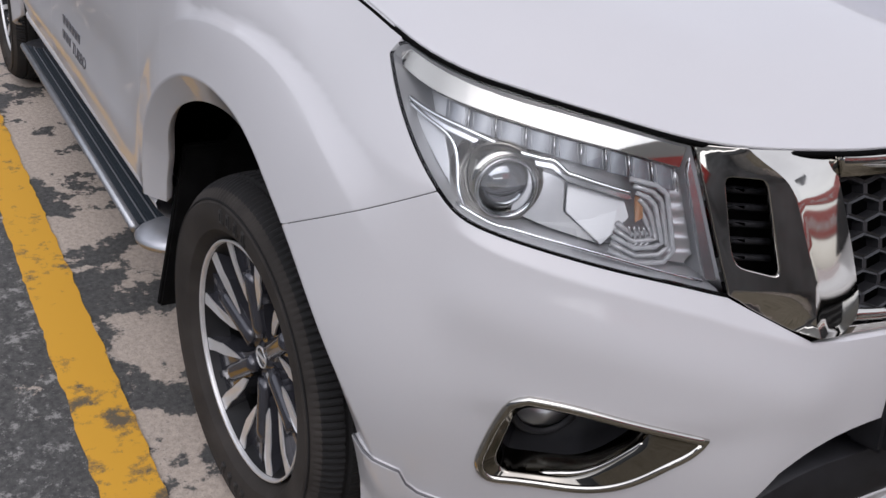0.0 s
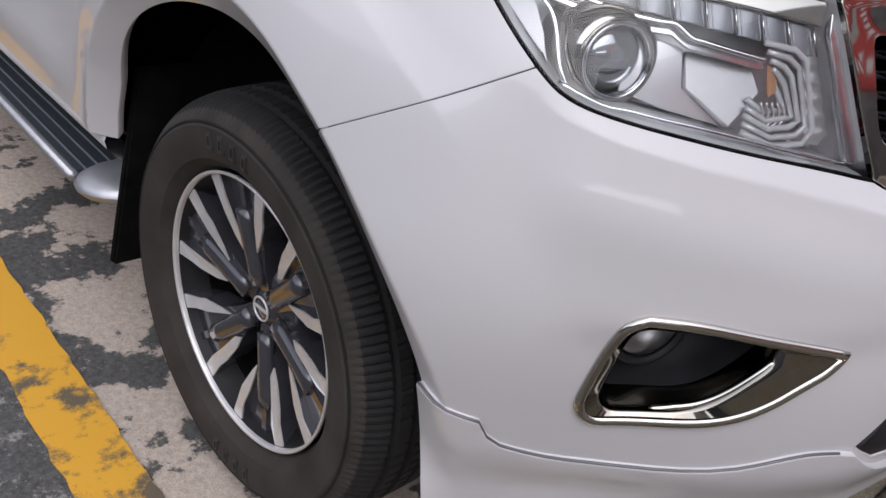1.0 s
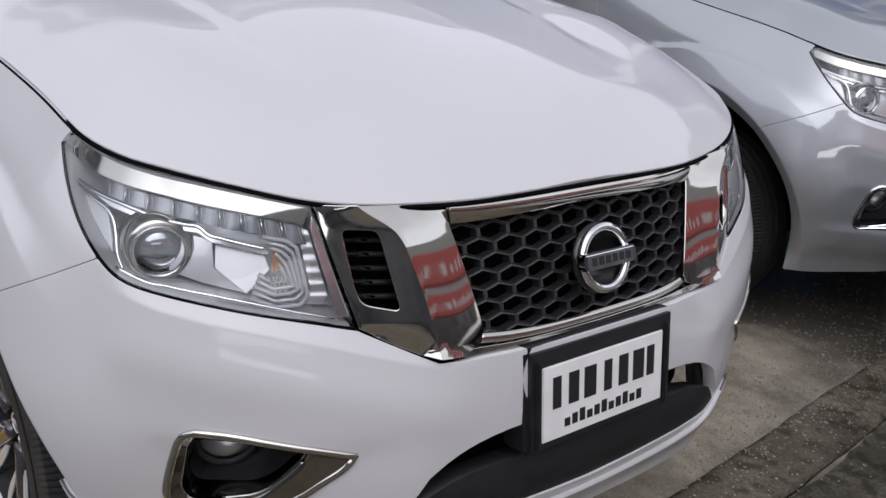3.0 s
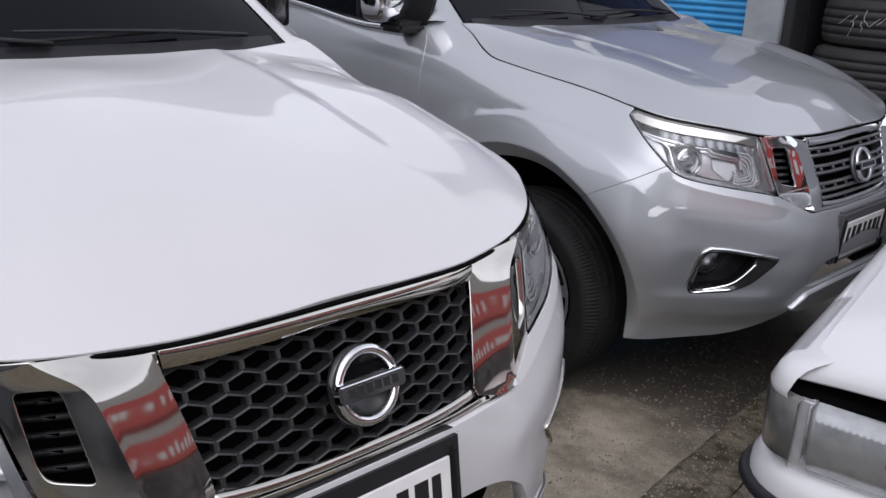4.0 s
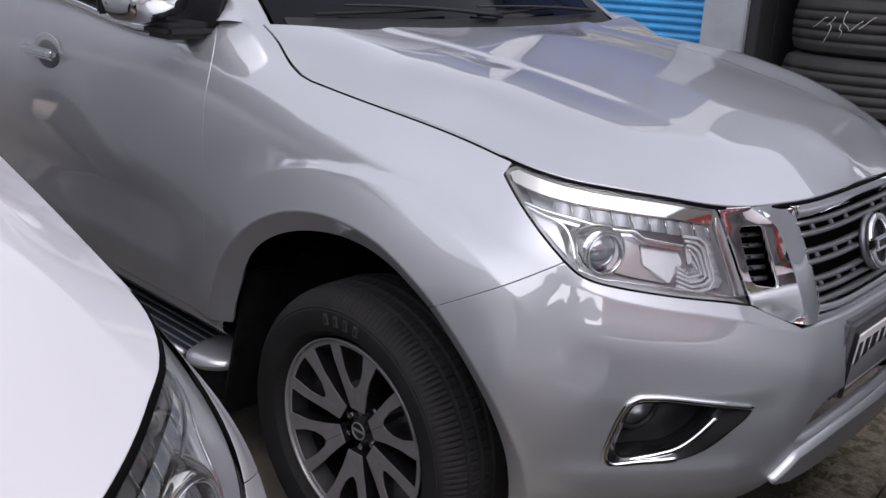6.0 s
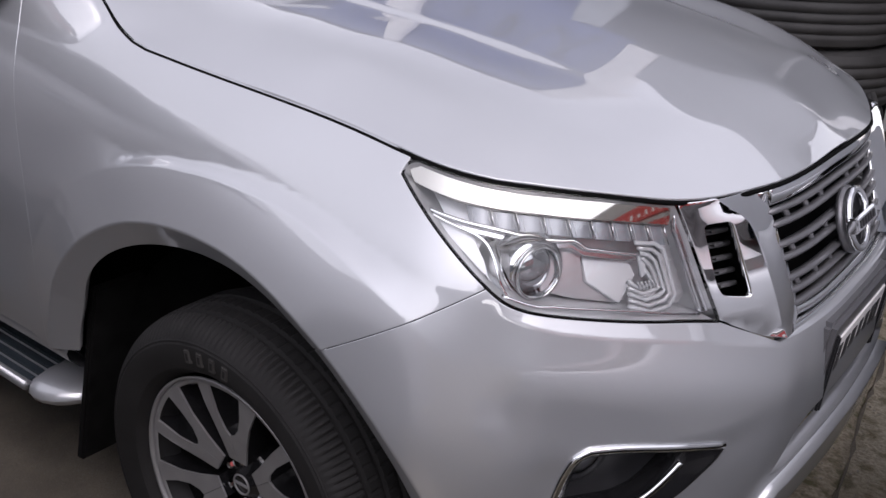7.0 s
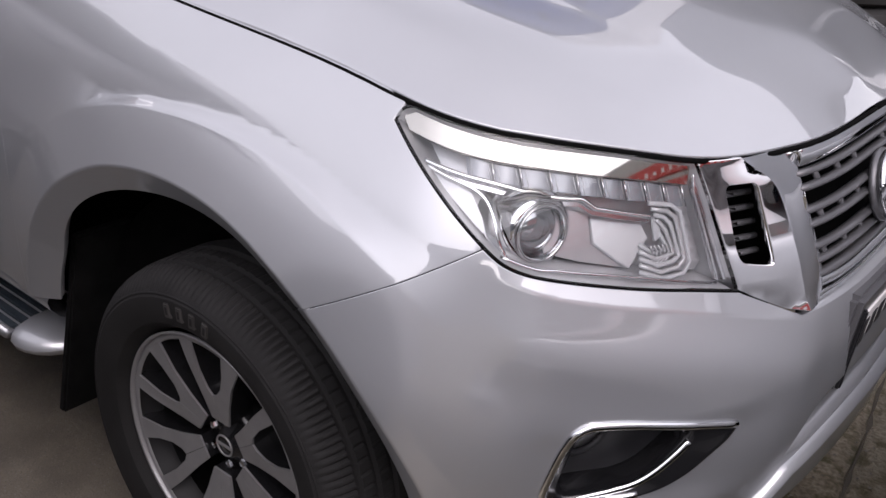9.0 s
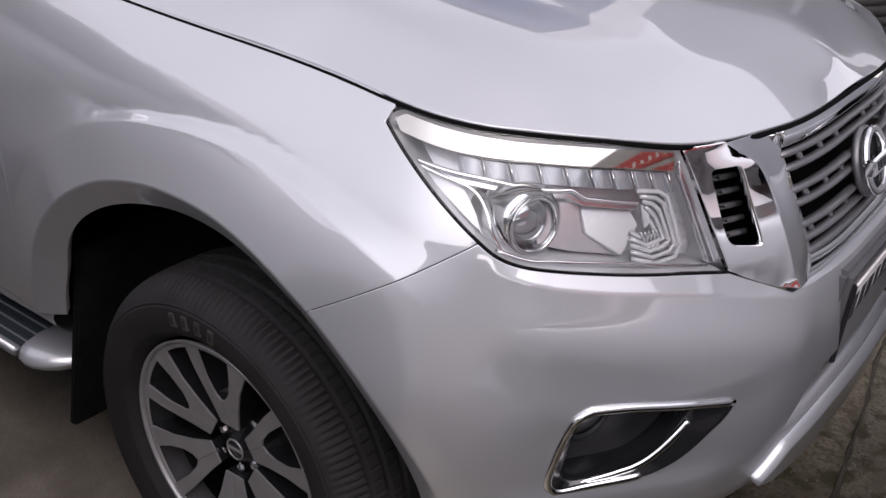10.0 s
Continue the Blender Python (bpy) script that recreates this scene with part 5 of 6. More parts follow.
# ---- ground ----
def ground_material():
    m = bpy.data.materials.new("worn_concrete_and_asphalt")
    m.use_nodes = True
    nt = m.node_tree
    L, N = nt.links.new, nt.nodes.new
    b = nt.nodes["Principled BSDF"]
    tc = N("ShaderNodeTexCoord")
    sep = N("ShaderNodeSeparateXYZ")
    L(tc.outputs["Object"], sep.inputs[0])

    def noise_of(scale, detail=8, rough=.6):
        n = N("ShaderNodeTexNoise")
        n.inputs["Scale"].default_value, n.inputs["Detail"].default_value, n.inputs["Roughness"].default_value = scale, detail, rough
        L(tc.outputs["Object"], n.inputs["Vector"])
        return n.outputs["Fac"]

    def span(v, a, b0, c=0.0, d=1.0):
        r = N("ShaderNodeMapRange")
        r.interpolation_type = "SMOOTHSTEP"
        for k, w in zip(("From Min", "From Max", "To Min", "To Max"), (a, b0, c, d)):
            r.inputs[k].default_value = w
        L(v, r.inputs["Value"])
        return r.outputs["Result"]

    def mix(f, a, c):
        x = N("ShaderNodeMix")
        x.data_type = "RGBA"
        L(f, x.inputs["Factor"])
        for k, q in (("A", a), ("B", c)):
            sock = [i for i in x.inputs if i.name == k and i.type == "RGBA"][0]
            if isinstance(q, tuple):
                sock.default_value = (*q, 1)
            else:
                L(q, sock)
        return [o for o in x.outputs if o.type == "RGBA"][0]

    def math_(op, a, c):
        x = N("ShaderNodeMath")
        x.operation = op
        for i, q in enumerate((a, c)):
            if isinstance(q, (int, float)):
                x.inputs[i].default_value = q
            else:
                L(q, x.inputs[i])
        return x.outputs[0]

    grain, fine, patch = noise_of(60, 8, .7), noise_of(260, 4, .7), noise_of(3.6, 10, .68)
    speck = N("ShaderNodeTexVoronoi")
    speck.inputs["Scale"].default_value = 85
    L(tc.outputs["Object"], speck.inputs["Vector"])
    chips = span(speck.outputs["Distance"], .22, .10)
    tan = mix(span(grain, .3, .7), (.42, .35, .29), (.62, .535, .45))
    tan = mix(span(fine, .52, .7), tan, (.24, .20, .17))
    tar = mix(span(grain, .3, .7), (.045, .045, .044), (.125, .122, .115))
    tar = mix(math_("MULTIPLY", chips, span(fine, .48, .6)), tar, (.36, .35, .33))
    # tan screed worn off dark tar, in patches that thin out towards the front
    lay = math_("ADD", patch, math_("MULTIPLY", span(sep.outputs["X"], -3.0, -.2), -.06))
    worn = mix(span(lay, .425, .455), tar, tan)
    lane = mix(span(noise_of(16, 10, .8), .53, .60), tar, (.33, .32, .30))
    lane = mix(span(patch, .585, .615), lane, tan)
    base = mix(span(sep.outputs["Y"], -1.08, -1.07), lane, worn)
    # damp brown concrete between and under the trucks
    damp = mix(span(patch, .35, .65), (.19, .16, .12), (.46, .40, .31))
    grit = N("ShaderNodeTexVoronoi")
    grit.inputs["Scale"].default_value = 150
    L(tc.outputs["Object"], grit.inputs["Vector"])
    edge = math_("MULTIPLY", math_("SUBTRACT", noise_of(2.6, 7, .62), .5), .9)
    # one mask for the wet stain and the painted shade under the silver truck
    wet_and_shade = math_("MAXIMUM", span(math_("ADD", sep.outputs["Y"], edge), 1.72, 1.92), span(math_("SUBTRACT", sep.outputs["X"], edge), .06, -.04))
    damp = mix(math_("MULTIPLY", span(grit.outputs["Distance"], .30, .16), span(grain, .42, .56)), damp, (.46, .43, .38))
    damp = mix(math_("MULTIPLY", chips, span(patch, .42, .55)), damp, (.52, .49, .44))
    damp = mix(span(fine, .54, .66), damp, (.07, .06, .045))
    damp = mix(math_("MULTIPLY", wet_and_shade, .68), damp, (.055, .047, .036))
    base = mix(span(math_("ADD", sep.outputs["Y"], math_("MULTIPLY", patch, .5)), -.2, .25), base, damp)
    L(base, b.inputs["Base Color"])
    rough = span(patch, .35, .65, .55, .9)
    L(rough, b.inputs["Roughness"])
    bp = N("ShaderNodeBump")
    bp.inputs["Strength"].default_value, bp.inputs["Distance"].default_value = .6, .006
    L(math_("ADD", math_("MULTIPLY", grain, .7), math_("MULTIPLY", fine, .5)), bp.inputs["Height"])
    L(bp.outputs["Normal"], b.inputs["Normal"])
    return m


def rough_concrete(name, lo, hi, moss):
    m = material(name, lo, .85, 0, 0)
    nt = m.node_tree
    L, N = nt.links.new, nt.nodes.new
    b = nt.nodes["Principled BSDF"]
    tc = N("ShaderNodeTexCoord")
    outs = []
    for sc, a, c in ((5, .35, .65), (90, .35, .7), (18, .5, .62)):
        n = N("ShaderNodeTexNoise")
        n.inputs["Scale"].default_value, n.inputs["Detail"].default_value = sc, 8
        L(tc.outputs["Object"], n.inputs["Vector"])
        r = N("ShaderNodeMapRange")
        r.inputs["From Min"].default_value, r.inputs["From Max"].default_value = a, c
        L(n.outputs["Fac"], r.inputs["Value"])
        outs.append(r.outputs["Result"])
    col = None
    for f, q in zip(outs, (hi, tuple(v * .75 for v in lo), moss)):
        x = N("ShaderNodeMix")
        x.data_type = "RGBA"
        a, c = [i for i in x.inputs if i.type == "RGBA"]
        if col is None:
            a.default_value = (*lo, 1)
        else:
            L(col, a)
        c.default_value = (*q, 1)
        L(f, x.inputs["Factor"])
        col = [o for o in x.outputs if o.type == "RGBA"][0]
    # painted shade: the slab colour is dimmed towards low y, along a noisy line
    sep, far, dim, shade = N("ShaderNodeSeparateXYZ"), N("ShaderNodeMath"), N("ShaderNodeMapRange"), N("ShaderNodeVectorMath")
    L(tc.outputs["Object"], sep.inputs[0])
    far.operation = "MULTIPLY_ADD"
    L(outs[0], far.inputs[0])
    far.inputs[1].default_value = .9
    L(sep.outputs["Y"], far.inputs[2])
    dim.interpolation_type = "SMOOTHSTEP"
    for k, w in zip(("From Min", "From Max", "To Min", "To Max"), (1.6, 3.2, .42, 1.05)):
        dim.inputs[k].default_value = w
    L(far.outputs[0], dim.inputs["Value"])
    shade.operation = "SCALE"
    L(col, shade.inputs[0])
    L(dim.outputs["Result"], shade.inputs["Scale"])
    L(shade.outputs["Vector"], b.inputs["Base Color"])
    bp = N("ShaderNodeBump")
    bp.inputs["Strength"].default_value, bp.inputs["Distance"].default_value = .7, .008
    L(outs[1], bp.inputs["Height"])
    L(bp.outputs["Normal"], b.inputs["Normal"])
    return m


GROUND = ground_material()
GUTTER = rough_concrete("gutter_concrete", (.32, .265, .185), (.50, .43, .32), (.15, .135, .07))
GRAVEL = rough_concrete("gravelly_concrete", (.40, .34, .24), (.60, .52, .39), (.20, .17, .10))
bm = bmesh.new()
bmesh.ops.create_grid(bm, x_segments=8, y_segments=8, size=300)
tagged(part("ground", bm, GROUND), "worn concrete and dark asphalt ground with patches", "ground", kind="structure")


def slanted(y):
    return .63 - .105 * (y - .5)


def slab(name, x0, x1, z1, mat, label, y0=-6.0, y1=9.0, wob=.012):
    vs, fs, Y = [], [], np.arange(y0, y1, .06)
    X = np.linspace(0, 1, 9)
    for i, y in enumerate(Y):
        for k, q in enumerate(X):
            a = slanted(y) + x0 + (x1 - x0) * q
            e = 0 if 0 < k < 8 else wob * (noise.noise((y * 3.1, k * 5.0, 0)) + .5 * noise.noise((y * 14, k, 3)))
            z = z1 + .005 * noise.noise((a * 6, y * 6, 1)) - (.008 if k in (0, 8) else 0)
            vs.append((a + e, y, z))
    for i in range(len(Y) - 1):
        for k in range(8):
            fs.append((i * 9 + k, i * 9 + k + 1, i * 9 + k + 10, i * 9 + k + 9))
    b0 = len(vs)
    for k in (0, 8):
        for i, y in enumerate(Y):
            v = vs[i * 9 + k]
            vs.append((v[0] + (-.004 if k == 0 else .004), v[1], -.02))
        c = b0 if k == 0 else b0 + len(Y)
        fs += [(i * 9 + k, (i + 1) * 9 + k, c + i + 1, c + i) for i in range(len(Y) - 1)]
    return tagged(mesh_part(name, vs, fs, mat), label, "pavement", kind="structure")


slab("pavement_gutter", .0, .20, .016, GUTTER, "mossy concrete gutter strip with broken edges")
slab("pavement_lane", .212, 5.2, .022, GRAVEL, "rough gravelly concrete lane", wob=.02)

YELLOW = material("worn_yellow_paint", (.62, .36, .055), .7, 0, 0)
nt = YELLOW.node_tree
tcy, ny, ry, my = (nt.nodes.new("ShaderNode" + k) for k in ("TexCoord", "TexNoise", "MapRange", "Mix"))
my.data_type = "RGBA"
ny.inputs["Scale"].default_value, ny.inputs["Detail"].default_value, ny.inputs["Roughness"].default_value = 7, 10, .75
ry.inputs["From Min"].default_value, ry.inputs["From Max"].default_value = .54, .62
sepy, addy, fady = (nt.nodes.new("ShaderNode" + k) for k in ("SeparateXYZ", "Math", "MapRange"))
fady.inputs["From Min"].default_value, fady.inputs["From Max"].default_value = -.55, .1
fady.inputs["To Min"].default_value, fady.inputs["To Max"].default_value = 0, .13
nt.links.new(tcy.outputs["Object"], ny.inputs["Vector"])
nt.links.new(tcy.outputs["Object"], sepy.inputs[0])
nt.links.new(sepy.outputs["X"], fady.inputs["Value"])
nt.links.new(ny.outputs["Fac"], addy.inputs[0])
nt.links.new(fady.outputs["Result"], addy.inputs[1])
nt.links.new(addy.outputs[0], ry.inputs["Value"])
nt.links.new(ry.outputs["Result"], my.inputs["Factor"])
ca, cb = [i for i in my.inputs if i.type == "RGBA"]
ca.default_value, cb.default_value = (.72, .375, .03, 1), (.13, .105, .07, 1)
nt.links.new([o for o in my.outputs if o.type == "RGBA"][0], nt.nodes["Principled BSDF"].inputs["Base Color"])
vs, fs, X = [], [], np.arange(-9, 1.2, .03)
for x in X:
    w = [.008 * noise.noise((x * 9, k * 7.0, 2)) + .007 * noise.noise((x * 40, k * 3.0, 5)) for k in (0, 1)]
    vs += [(x, -1.14 + w[0], .0045), (x, -1.10, .0045), (x, -1.05, .0045), (x, -1.012 + w[1], .0045)]
fs = [(i * 4 + k, i * 4 + k + 4, i * 4 + k + 5, i * 4 + k + 1) for i in range(len(X) - 1) for k in range(3)]
tagged(mesh_part("parking_line", vs, fs, YELLOW), "worn yellow painted parking line on the ground", "road marking", kind="structure")

# loose grit along the gutter and in front of it
PEBBLE = material("pale_grit", (.34, .31, .26), .9, 0, 0, .45, 30)
rng = random.Random(7)
vs, fs = [], []
for i in range(5200):
    y = rng.uniform(-1.5, 5.2) if i % 2 else rng.gauss(1.6, .7)
    x = slanted(y) + (rng.gauss(.0, .10) if i % 3 == 0 else rng.gauss(-.22, .20) if i % 3 == 1 else rng.uniform(-.9, 1.0))
    r = rng.uniform(.0016, .0052) * (1.5 if rng.random() < .06 else 1)
    z = (.0215 if x > slanted(y) + .22 else .016 if x > slanted(y) else .001) + r * .4
    b0 = len(vs)
    vs += [(x + r * a * rng.uniform(.7, 1.3), y + r * b * rng.uniform(.7, 1.3), z + r * c * .7) for a, b, c in ((1, 0, 0), (0, 1, 0), (-1, 0, 0), (0, -1, 0), (0, 0, 1), (0, 0, -1))]
    fs += [(b0 + a, b0 + b, b0 + c) for a, b, c in ((0, 1, 4), (1, 2, 4), (2, 3, 4), (3, 0, 4), (1, 0, 5), (2, 1, 5), (3, 2, 5), (0, 3, 5))]
tagged(mesh_part("loose_pebbles", vs, fs, PEBBLE, smooth=False), "loose pale grit along the gutter", "gravel", kind="stuff")

# dry weeds in the joint before the silver truck
WEED = material("dry_weed_leaf", (.17, .15, .07), .8, 0, 0, .5, 25)
vs, fs = [], []
for i in range(110):
    y = rng.gauss(3.0, .10)
    x, w, l = slanted(y) - .02 + rng.gauss(0, .035), rng.uniform(.003, .008), rng.uniform(.015, .05)
    a, up, b0 = rng.uniform(0, 6.28), rng.uniform(.1, .9), len(vs)
    c, s = math.cos(a), math.sin(a)
    for q, ww in ((0, .4), (.5, 1), (1, .1)):
        r, z = l * q, .010 + l * up * q * (1.4 - .5 * q)
        vs += [(x + c * r - s * w * ww, y + s * r + c * w * ww, z), (x + c * r, y + s * r, z + .002), (x + c * r + s * w * ww, y + s * r - c * w * ww, z)]
    fs += [(b0 + k, b0 + k + 1, b0 + k + 4, b0 + k + 3) for k in (0, 1, 3, 4)]
tagged(mesh_part("dry_weeds", vs, fs, WEED), "small dry weeds in the gutter joint", "weeds", kind="stuff")

# ---- the building behind the silver truck ----
SHUTBLUE = material("blue_shutter_paint", (.045, .30, .60), .4, .2, .1, .08, 6)
SHUTCREAM = material("cream_shutter_paint", (.52, .53, .47), .45, .2, .1, .08, 6)
PILLAR = material("grey_steel_post", (.34, .36, .38), .5, .3, 0, .12, 5)
WALLGREY = material("weathered_grey_wall", (.19, .20, .22), .85, 0, 0, .15, 3, .3, 80)
# near black: the unlit workshop's shade is put into its walls and ceiling
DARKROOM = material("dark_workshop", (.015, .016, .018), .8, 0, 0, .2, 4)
BLUEPANEL = material("lilac_blue_cladding", (.055, .085, .24), .5, 0, .1, .1, 2)
TRIMWHITE = material("white_trim_paint", (.80, .80, .80), .5, 0, 0, .06, 5)
TRUSS = material("dark_steel_lattice", (.06, .065, .08), .5, .4, 0, .1, 10)


def shutter(x0, x1, y, z0, z1, split):
    """A roller shutter of curved slats, blue below and cream above."""
    root = new("roller_shutter")
    tagged(root, "closed roller shutter, blue below and cream above", "shutter", kind="structure")
    pitch, z, meshes = .055, z0, {}
    while z < z1 - pitch / 2:
        mat = SHUTBLUE if z + pitch / 2 < split else SHUTCREAM
        if mat.name not in meshes:
            vs, fs = [], []
            for i, (dy, dz) in enumerate(((.0, 0), (-.012, .006), (-.020, .018), (-.020, .032), (-.012, .044), (.0, .049), (.0, .055))):
                vs += [(x0, dy, dz), (x1, dy, dz)]
            fs = [(2 * i, 2 * i + 1, 2 * i + 3, 2 * i + 2) for i in range(6)]
            ob = mesh_part("slat", vs, fs, mat, root)
            meshes[mat.name] = ob.data
        else:
            ob = new("slat", meshes[mat.name])
            ob.parent = root
        ob.location = (0, y, z)
        z += pitch
    return root


shutter(-5.4, -1.80, 6.2, 0.0, 1.98, 1.40)
tagged(part("wall_north", box(-12.0, -5.4, 6.18, 6.45, 0, 2.75, .01), WALLGREY), "weathered grey wall beside the shutter", "wall", kind="structure")
tagged(part("wall_north_pillar", box(-1.80, -1.50, 6.02, 6.30, 0, 2.75, .008), PILLAR), "grey steel door post", "post", kind="structure")
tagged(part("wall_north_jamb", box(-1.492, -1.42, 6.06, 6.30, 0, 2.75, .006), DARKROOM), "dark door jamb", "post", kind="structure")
tagged(part("wall_workshop_back", box(-1.42, 1.6, 7.9, 8.1, 0, 2.75, .01), DARKROOM), "workshop wall coloured near black for the unlit room", "wall", kind="structure")
tagged(part("wall_workshop_side", box(-1.50, -1.42, 6.31, 7.9, 0, 2.75, .01), DARKROOM), "workshop side wall coloured near black for the unlit room", "wall", kind="structure")
tagged(part("wall_workshop_east", box(.75, .95, 6.02, 7.9, 0, 2.75, .01), TRIMWHITE), "pale wall end", "wall", kind="structure")
tagged(part("ceiling_workshop", box(-1.5, 1.6, 6.3, 8.1, 2.76, 2.86, .01), DARKROOM), "workshop ceiling coloured near black for the unlit room", "ceiling", kind="structure")
tagged(part("wall_north_beam", box(-5.4, -1.80, 6.14, 6.40, 1.985, 2.06, .006), PILLAR), "grey lintel beam over the shutter", "wall", kind="structure")
tagged(part("wall_north_panel", box(-12, -1.80, 6.22, 6.42, 2.064, 2.861, .006), BLUEPANEL), "lilac blue cladding panel over the shutter", "wall", kind="structure")
tagged(part("wall_north_upper_panel", box(-12, -1.20, 6.22, 6.42, 2.865, 4.20, .006), BLUEPANEL), "lilac blue cladding panel under the coping", "wall", kind="structure")
tagged(part("wall_north_coping", box(-12, -.935, 5.98, 6.44, 4.204, 4.27, .006), TRIMWHITE), "white coping board along the cladding", "wall", kind="structure")
tagged(part("wall_workshop_front", box(-.93, 4, 6.10, 6.35, 2.865, 3.60, .01), WALLGREY), "weathered grey wall over the workshop", "wall", kind="structure")
tagged(part("wall_north_post", box(-3.36, -3.12, 6.02, 6.135, 1.60, 4.20, .008), TRIMWHITE), "white painted post", "post", kind="structure")
tagged(part("wall_north_cap", box(-1.197, -.935, 5.99, 6.34, 2.865, 4.20, .008), TRIMWHITE), "white painted post head", "post", kind="structure")
lat = tagged(new("lattice_girder"), "dark steel lattice girder before the cladding", "girder", kind="structure")
for i in range(7):
    x = -2.95 + i * .21
    vs, fs = tube([(x, 6.16, 3.05), (x + .21, 6.16, 3.45)] if i % 2 else [(x, 6.16, 3.45), (x + .21, 6.16, 3.05)], .016, 6)
    mesh_part("brace", vs, fs, TRUSS, lat)


def truck_tyre(mat):
    prof = [(.28, -.10), (.34, -.165), (.44, -.176), (.50, -.172), (.545, -.150), (.558, -.118), (.562, -.092), (.555, -.090), (.555, -.082), (.566, -.079), (.569, -.034), (.558, -.031), (.558, -.023), (.570, -.020),
            (.570, .020), (.558, .023), (.558, .031), (.569, .034), (.566, .079), (.555, .082), (.555, .090), (.562, .092), (.558, .118), (.545, .150), (.50, .172), (.44, .176), (.34, .165), (.28, .10)]
    tyre = new("truck_tyre")
    for nm, o in (("tread", prof[4:24]), ("sidewall", prof[:5]), ("sidewall", prof[23:]), ("bead", [prof[-1], prof[0]])):
        vs, fs = lathe(o, 72, "z")
        mesh_part(nm, vs, fs, mat, tyre)
    return tyre


OLDTYRE = material("dusty_old_rubber", (.024, .0235, .023), .75, 0, 0, .35, 6, .3, 120)
CHALK = material("chalk", (.34, .34, .33), .9, 0, 0, .2, 40)
stack = [(-.75, 6.46)]
first = None
for c, (x, y) in enumerate(stack):
    for i in range(6):
        m = pose(x + .025 * math.sin(i * 2.1 + c), y + .02 * math.cos(i * 1.7), .177 + i * .352, 0, 0, 37 * i)
        if first is None:
            first = tagged(truck_tyre(OLDTYRE), "dusty black truck tyre lying in a stack", "tyre", "stacked tyres", "object")
            first.matrix_world = m
        else:
            copy_thing(first, m)
lean = copy_thing(first, pose(-.26, 6.28, .25, 0, 82, 24) @ Matrix.Scale(.43, 4))
tagged(lean, "small black tyre standing against the stack", "tyre", "stacked tyres", "object")
rail = tagged(part("wall_rack_post", box(-.37, -.25, 7.50, 7.60, 0, 2.4, .004), TRIMWHITE), "white perforated steel post", "post", kind="structure")
for i in range(40):
    part("slot", box(-.318, -.302, 7.497, 7.503, .10 + i * .055, .13 + i * .055, 0), DARKROOM, rail)
marks = tagged(new("chalk_writing"), "white chalk strokes on a stacked tyre", "writing", kind="object")
for k, (a0, h, w, lean) in enumerate(((-112, .02, .05, .3), (-106, -.03, .0, .02), (-104, .04, .05, 0), (-98, -.02, .03, .8), (-95, .03, .0, -.2), (-90, .0, .045, .9), (-84, .03, .04, -.9))):
    pts = []
    for q in np.linspace(-1, 1, 7):
        a = radians(a0 + w * 60 * q + 2 * math.sin(q * 2 + k))
        pts.append((-.75 + .592 * math.cos(a), 6.46 + .592 * math.sin(a), 1.235 + h + .055 * q * (1 - abs(w) * 10) + .012 * math.sin(q * 3 + k)))
    vs, fs = tube(pts, .0026, 6)
    mesh_part("stroke", vs, fs, CHALK, marks)

# ---- across the yard, seen only in the paint and chrome ----
RED = material("red_sign_board", (.55, .06, .05), .45, 0, .2, .06, 2)
SHOPDARK = material("dark_shop_front", (.16, .165, .17), .6, 0, 0, .6, .8)
AWN = material("pale_awning_sheet", (.42, .42, .41), .6, 0, 0, .1, 3)
tagged(part("building_opposite", box(13.0, 15.0, -14, 16, 0, 2.55, .02), SHOPDARK), "dark shop fronts across the yard", "building", kind="structure")
for z0, z1, n in ((1.95, 2.65, 46), (2.95, 3.75, 30)):
    sign = tagged(part("sign_board", box(8.6, 8.98, -3, 15, z0, z1, .02), RED), "long red sign board with unreadable white lettering", "sign", kind="structure")
    for i in range(n):
        y = -2.4 + i * 16.5 / n
        part("sign_mark", box(8.585, 8.602, y, y + .20, z0 + .18, z0 + .36 + .05 * (i % 3), 0), TRIMWHITE, sign)
# unseen upper storey and two walls, added to darken what the paint mirrors
tagged(part("building_opposite_upper_added", box(13.2, 15.0, -14, 16, 3.55, 6.8, .02), AWN), "pale upper storey, added unseen to darken reflections", "building", kind="structure")
tagged(part("wall_west_added", box(-14, -13.7, -14, 16, 0, 8.0, .02), WALLGREY), "grey wall behind the trucks, added unseen to darken reflections", "wall", kind="structure")
tagged(part("wall_south_added", box(-14, 13, -12.3, -12, 0, 4.6, .02), WALLGREY), "grey wall along the yard, added unseen to darken reflections", "wall", kind="structure")

# ---- the old white pickup parked across the front ----
OLDWHITE = material("old_white_paint", (.68, .675, .68), .28, 0, .6, .03, 4)
LAMPGLASS = material("ribbed_lamp_glass", (.40, .41, .41), .12, .55, .6, .12, 30)
CORNERGLASS = material("grey_corner_glass", (.16, .16, .155), .2, .3, .6, .12, 30)


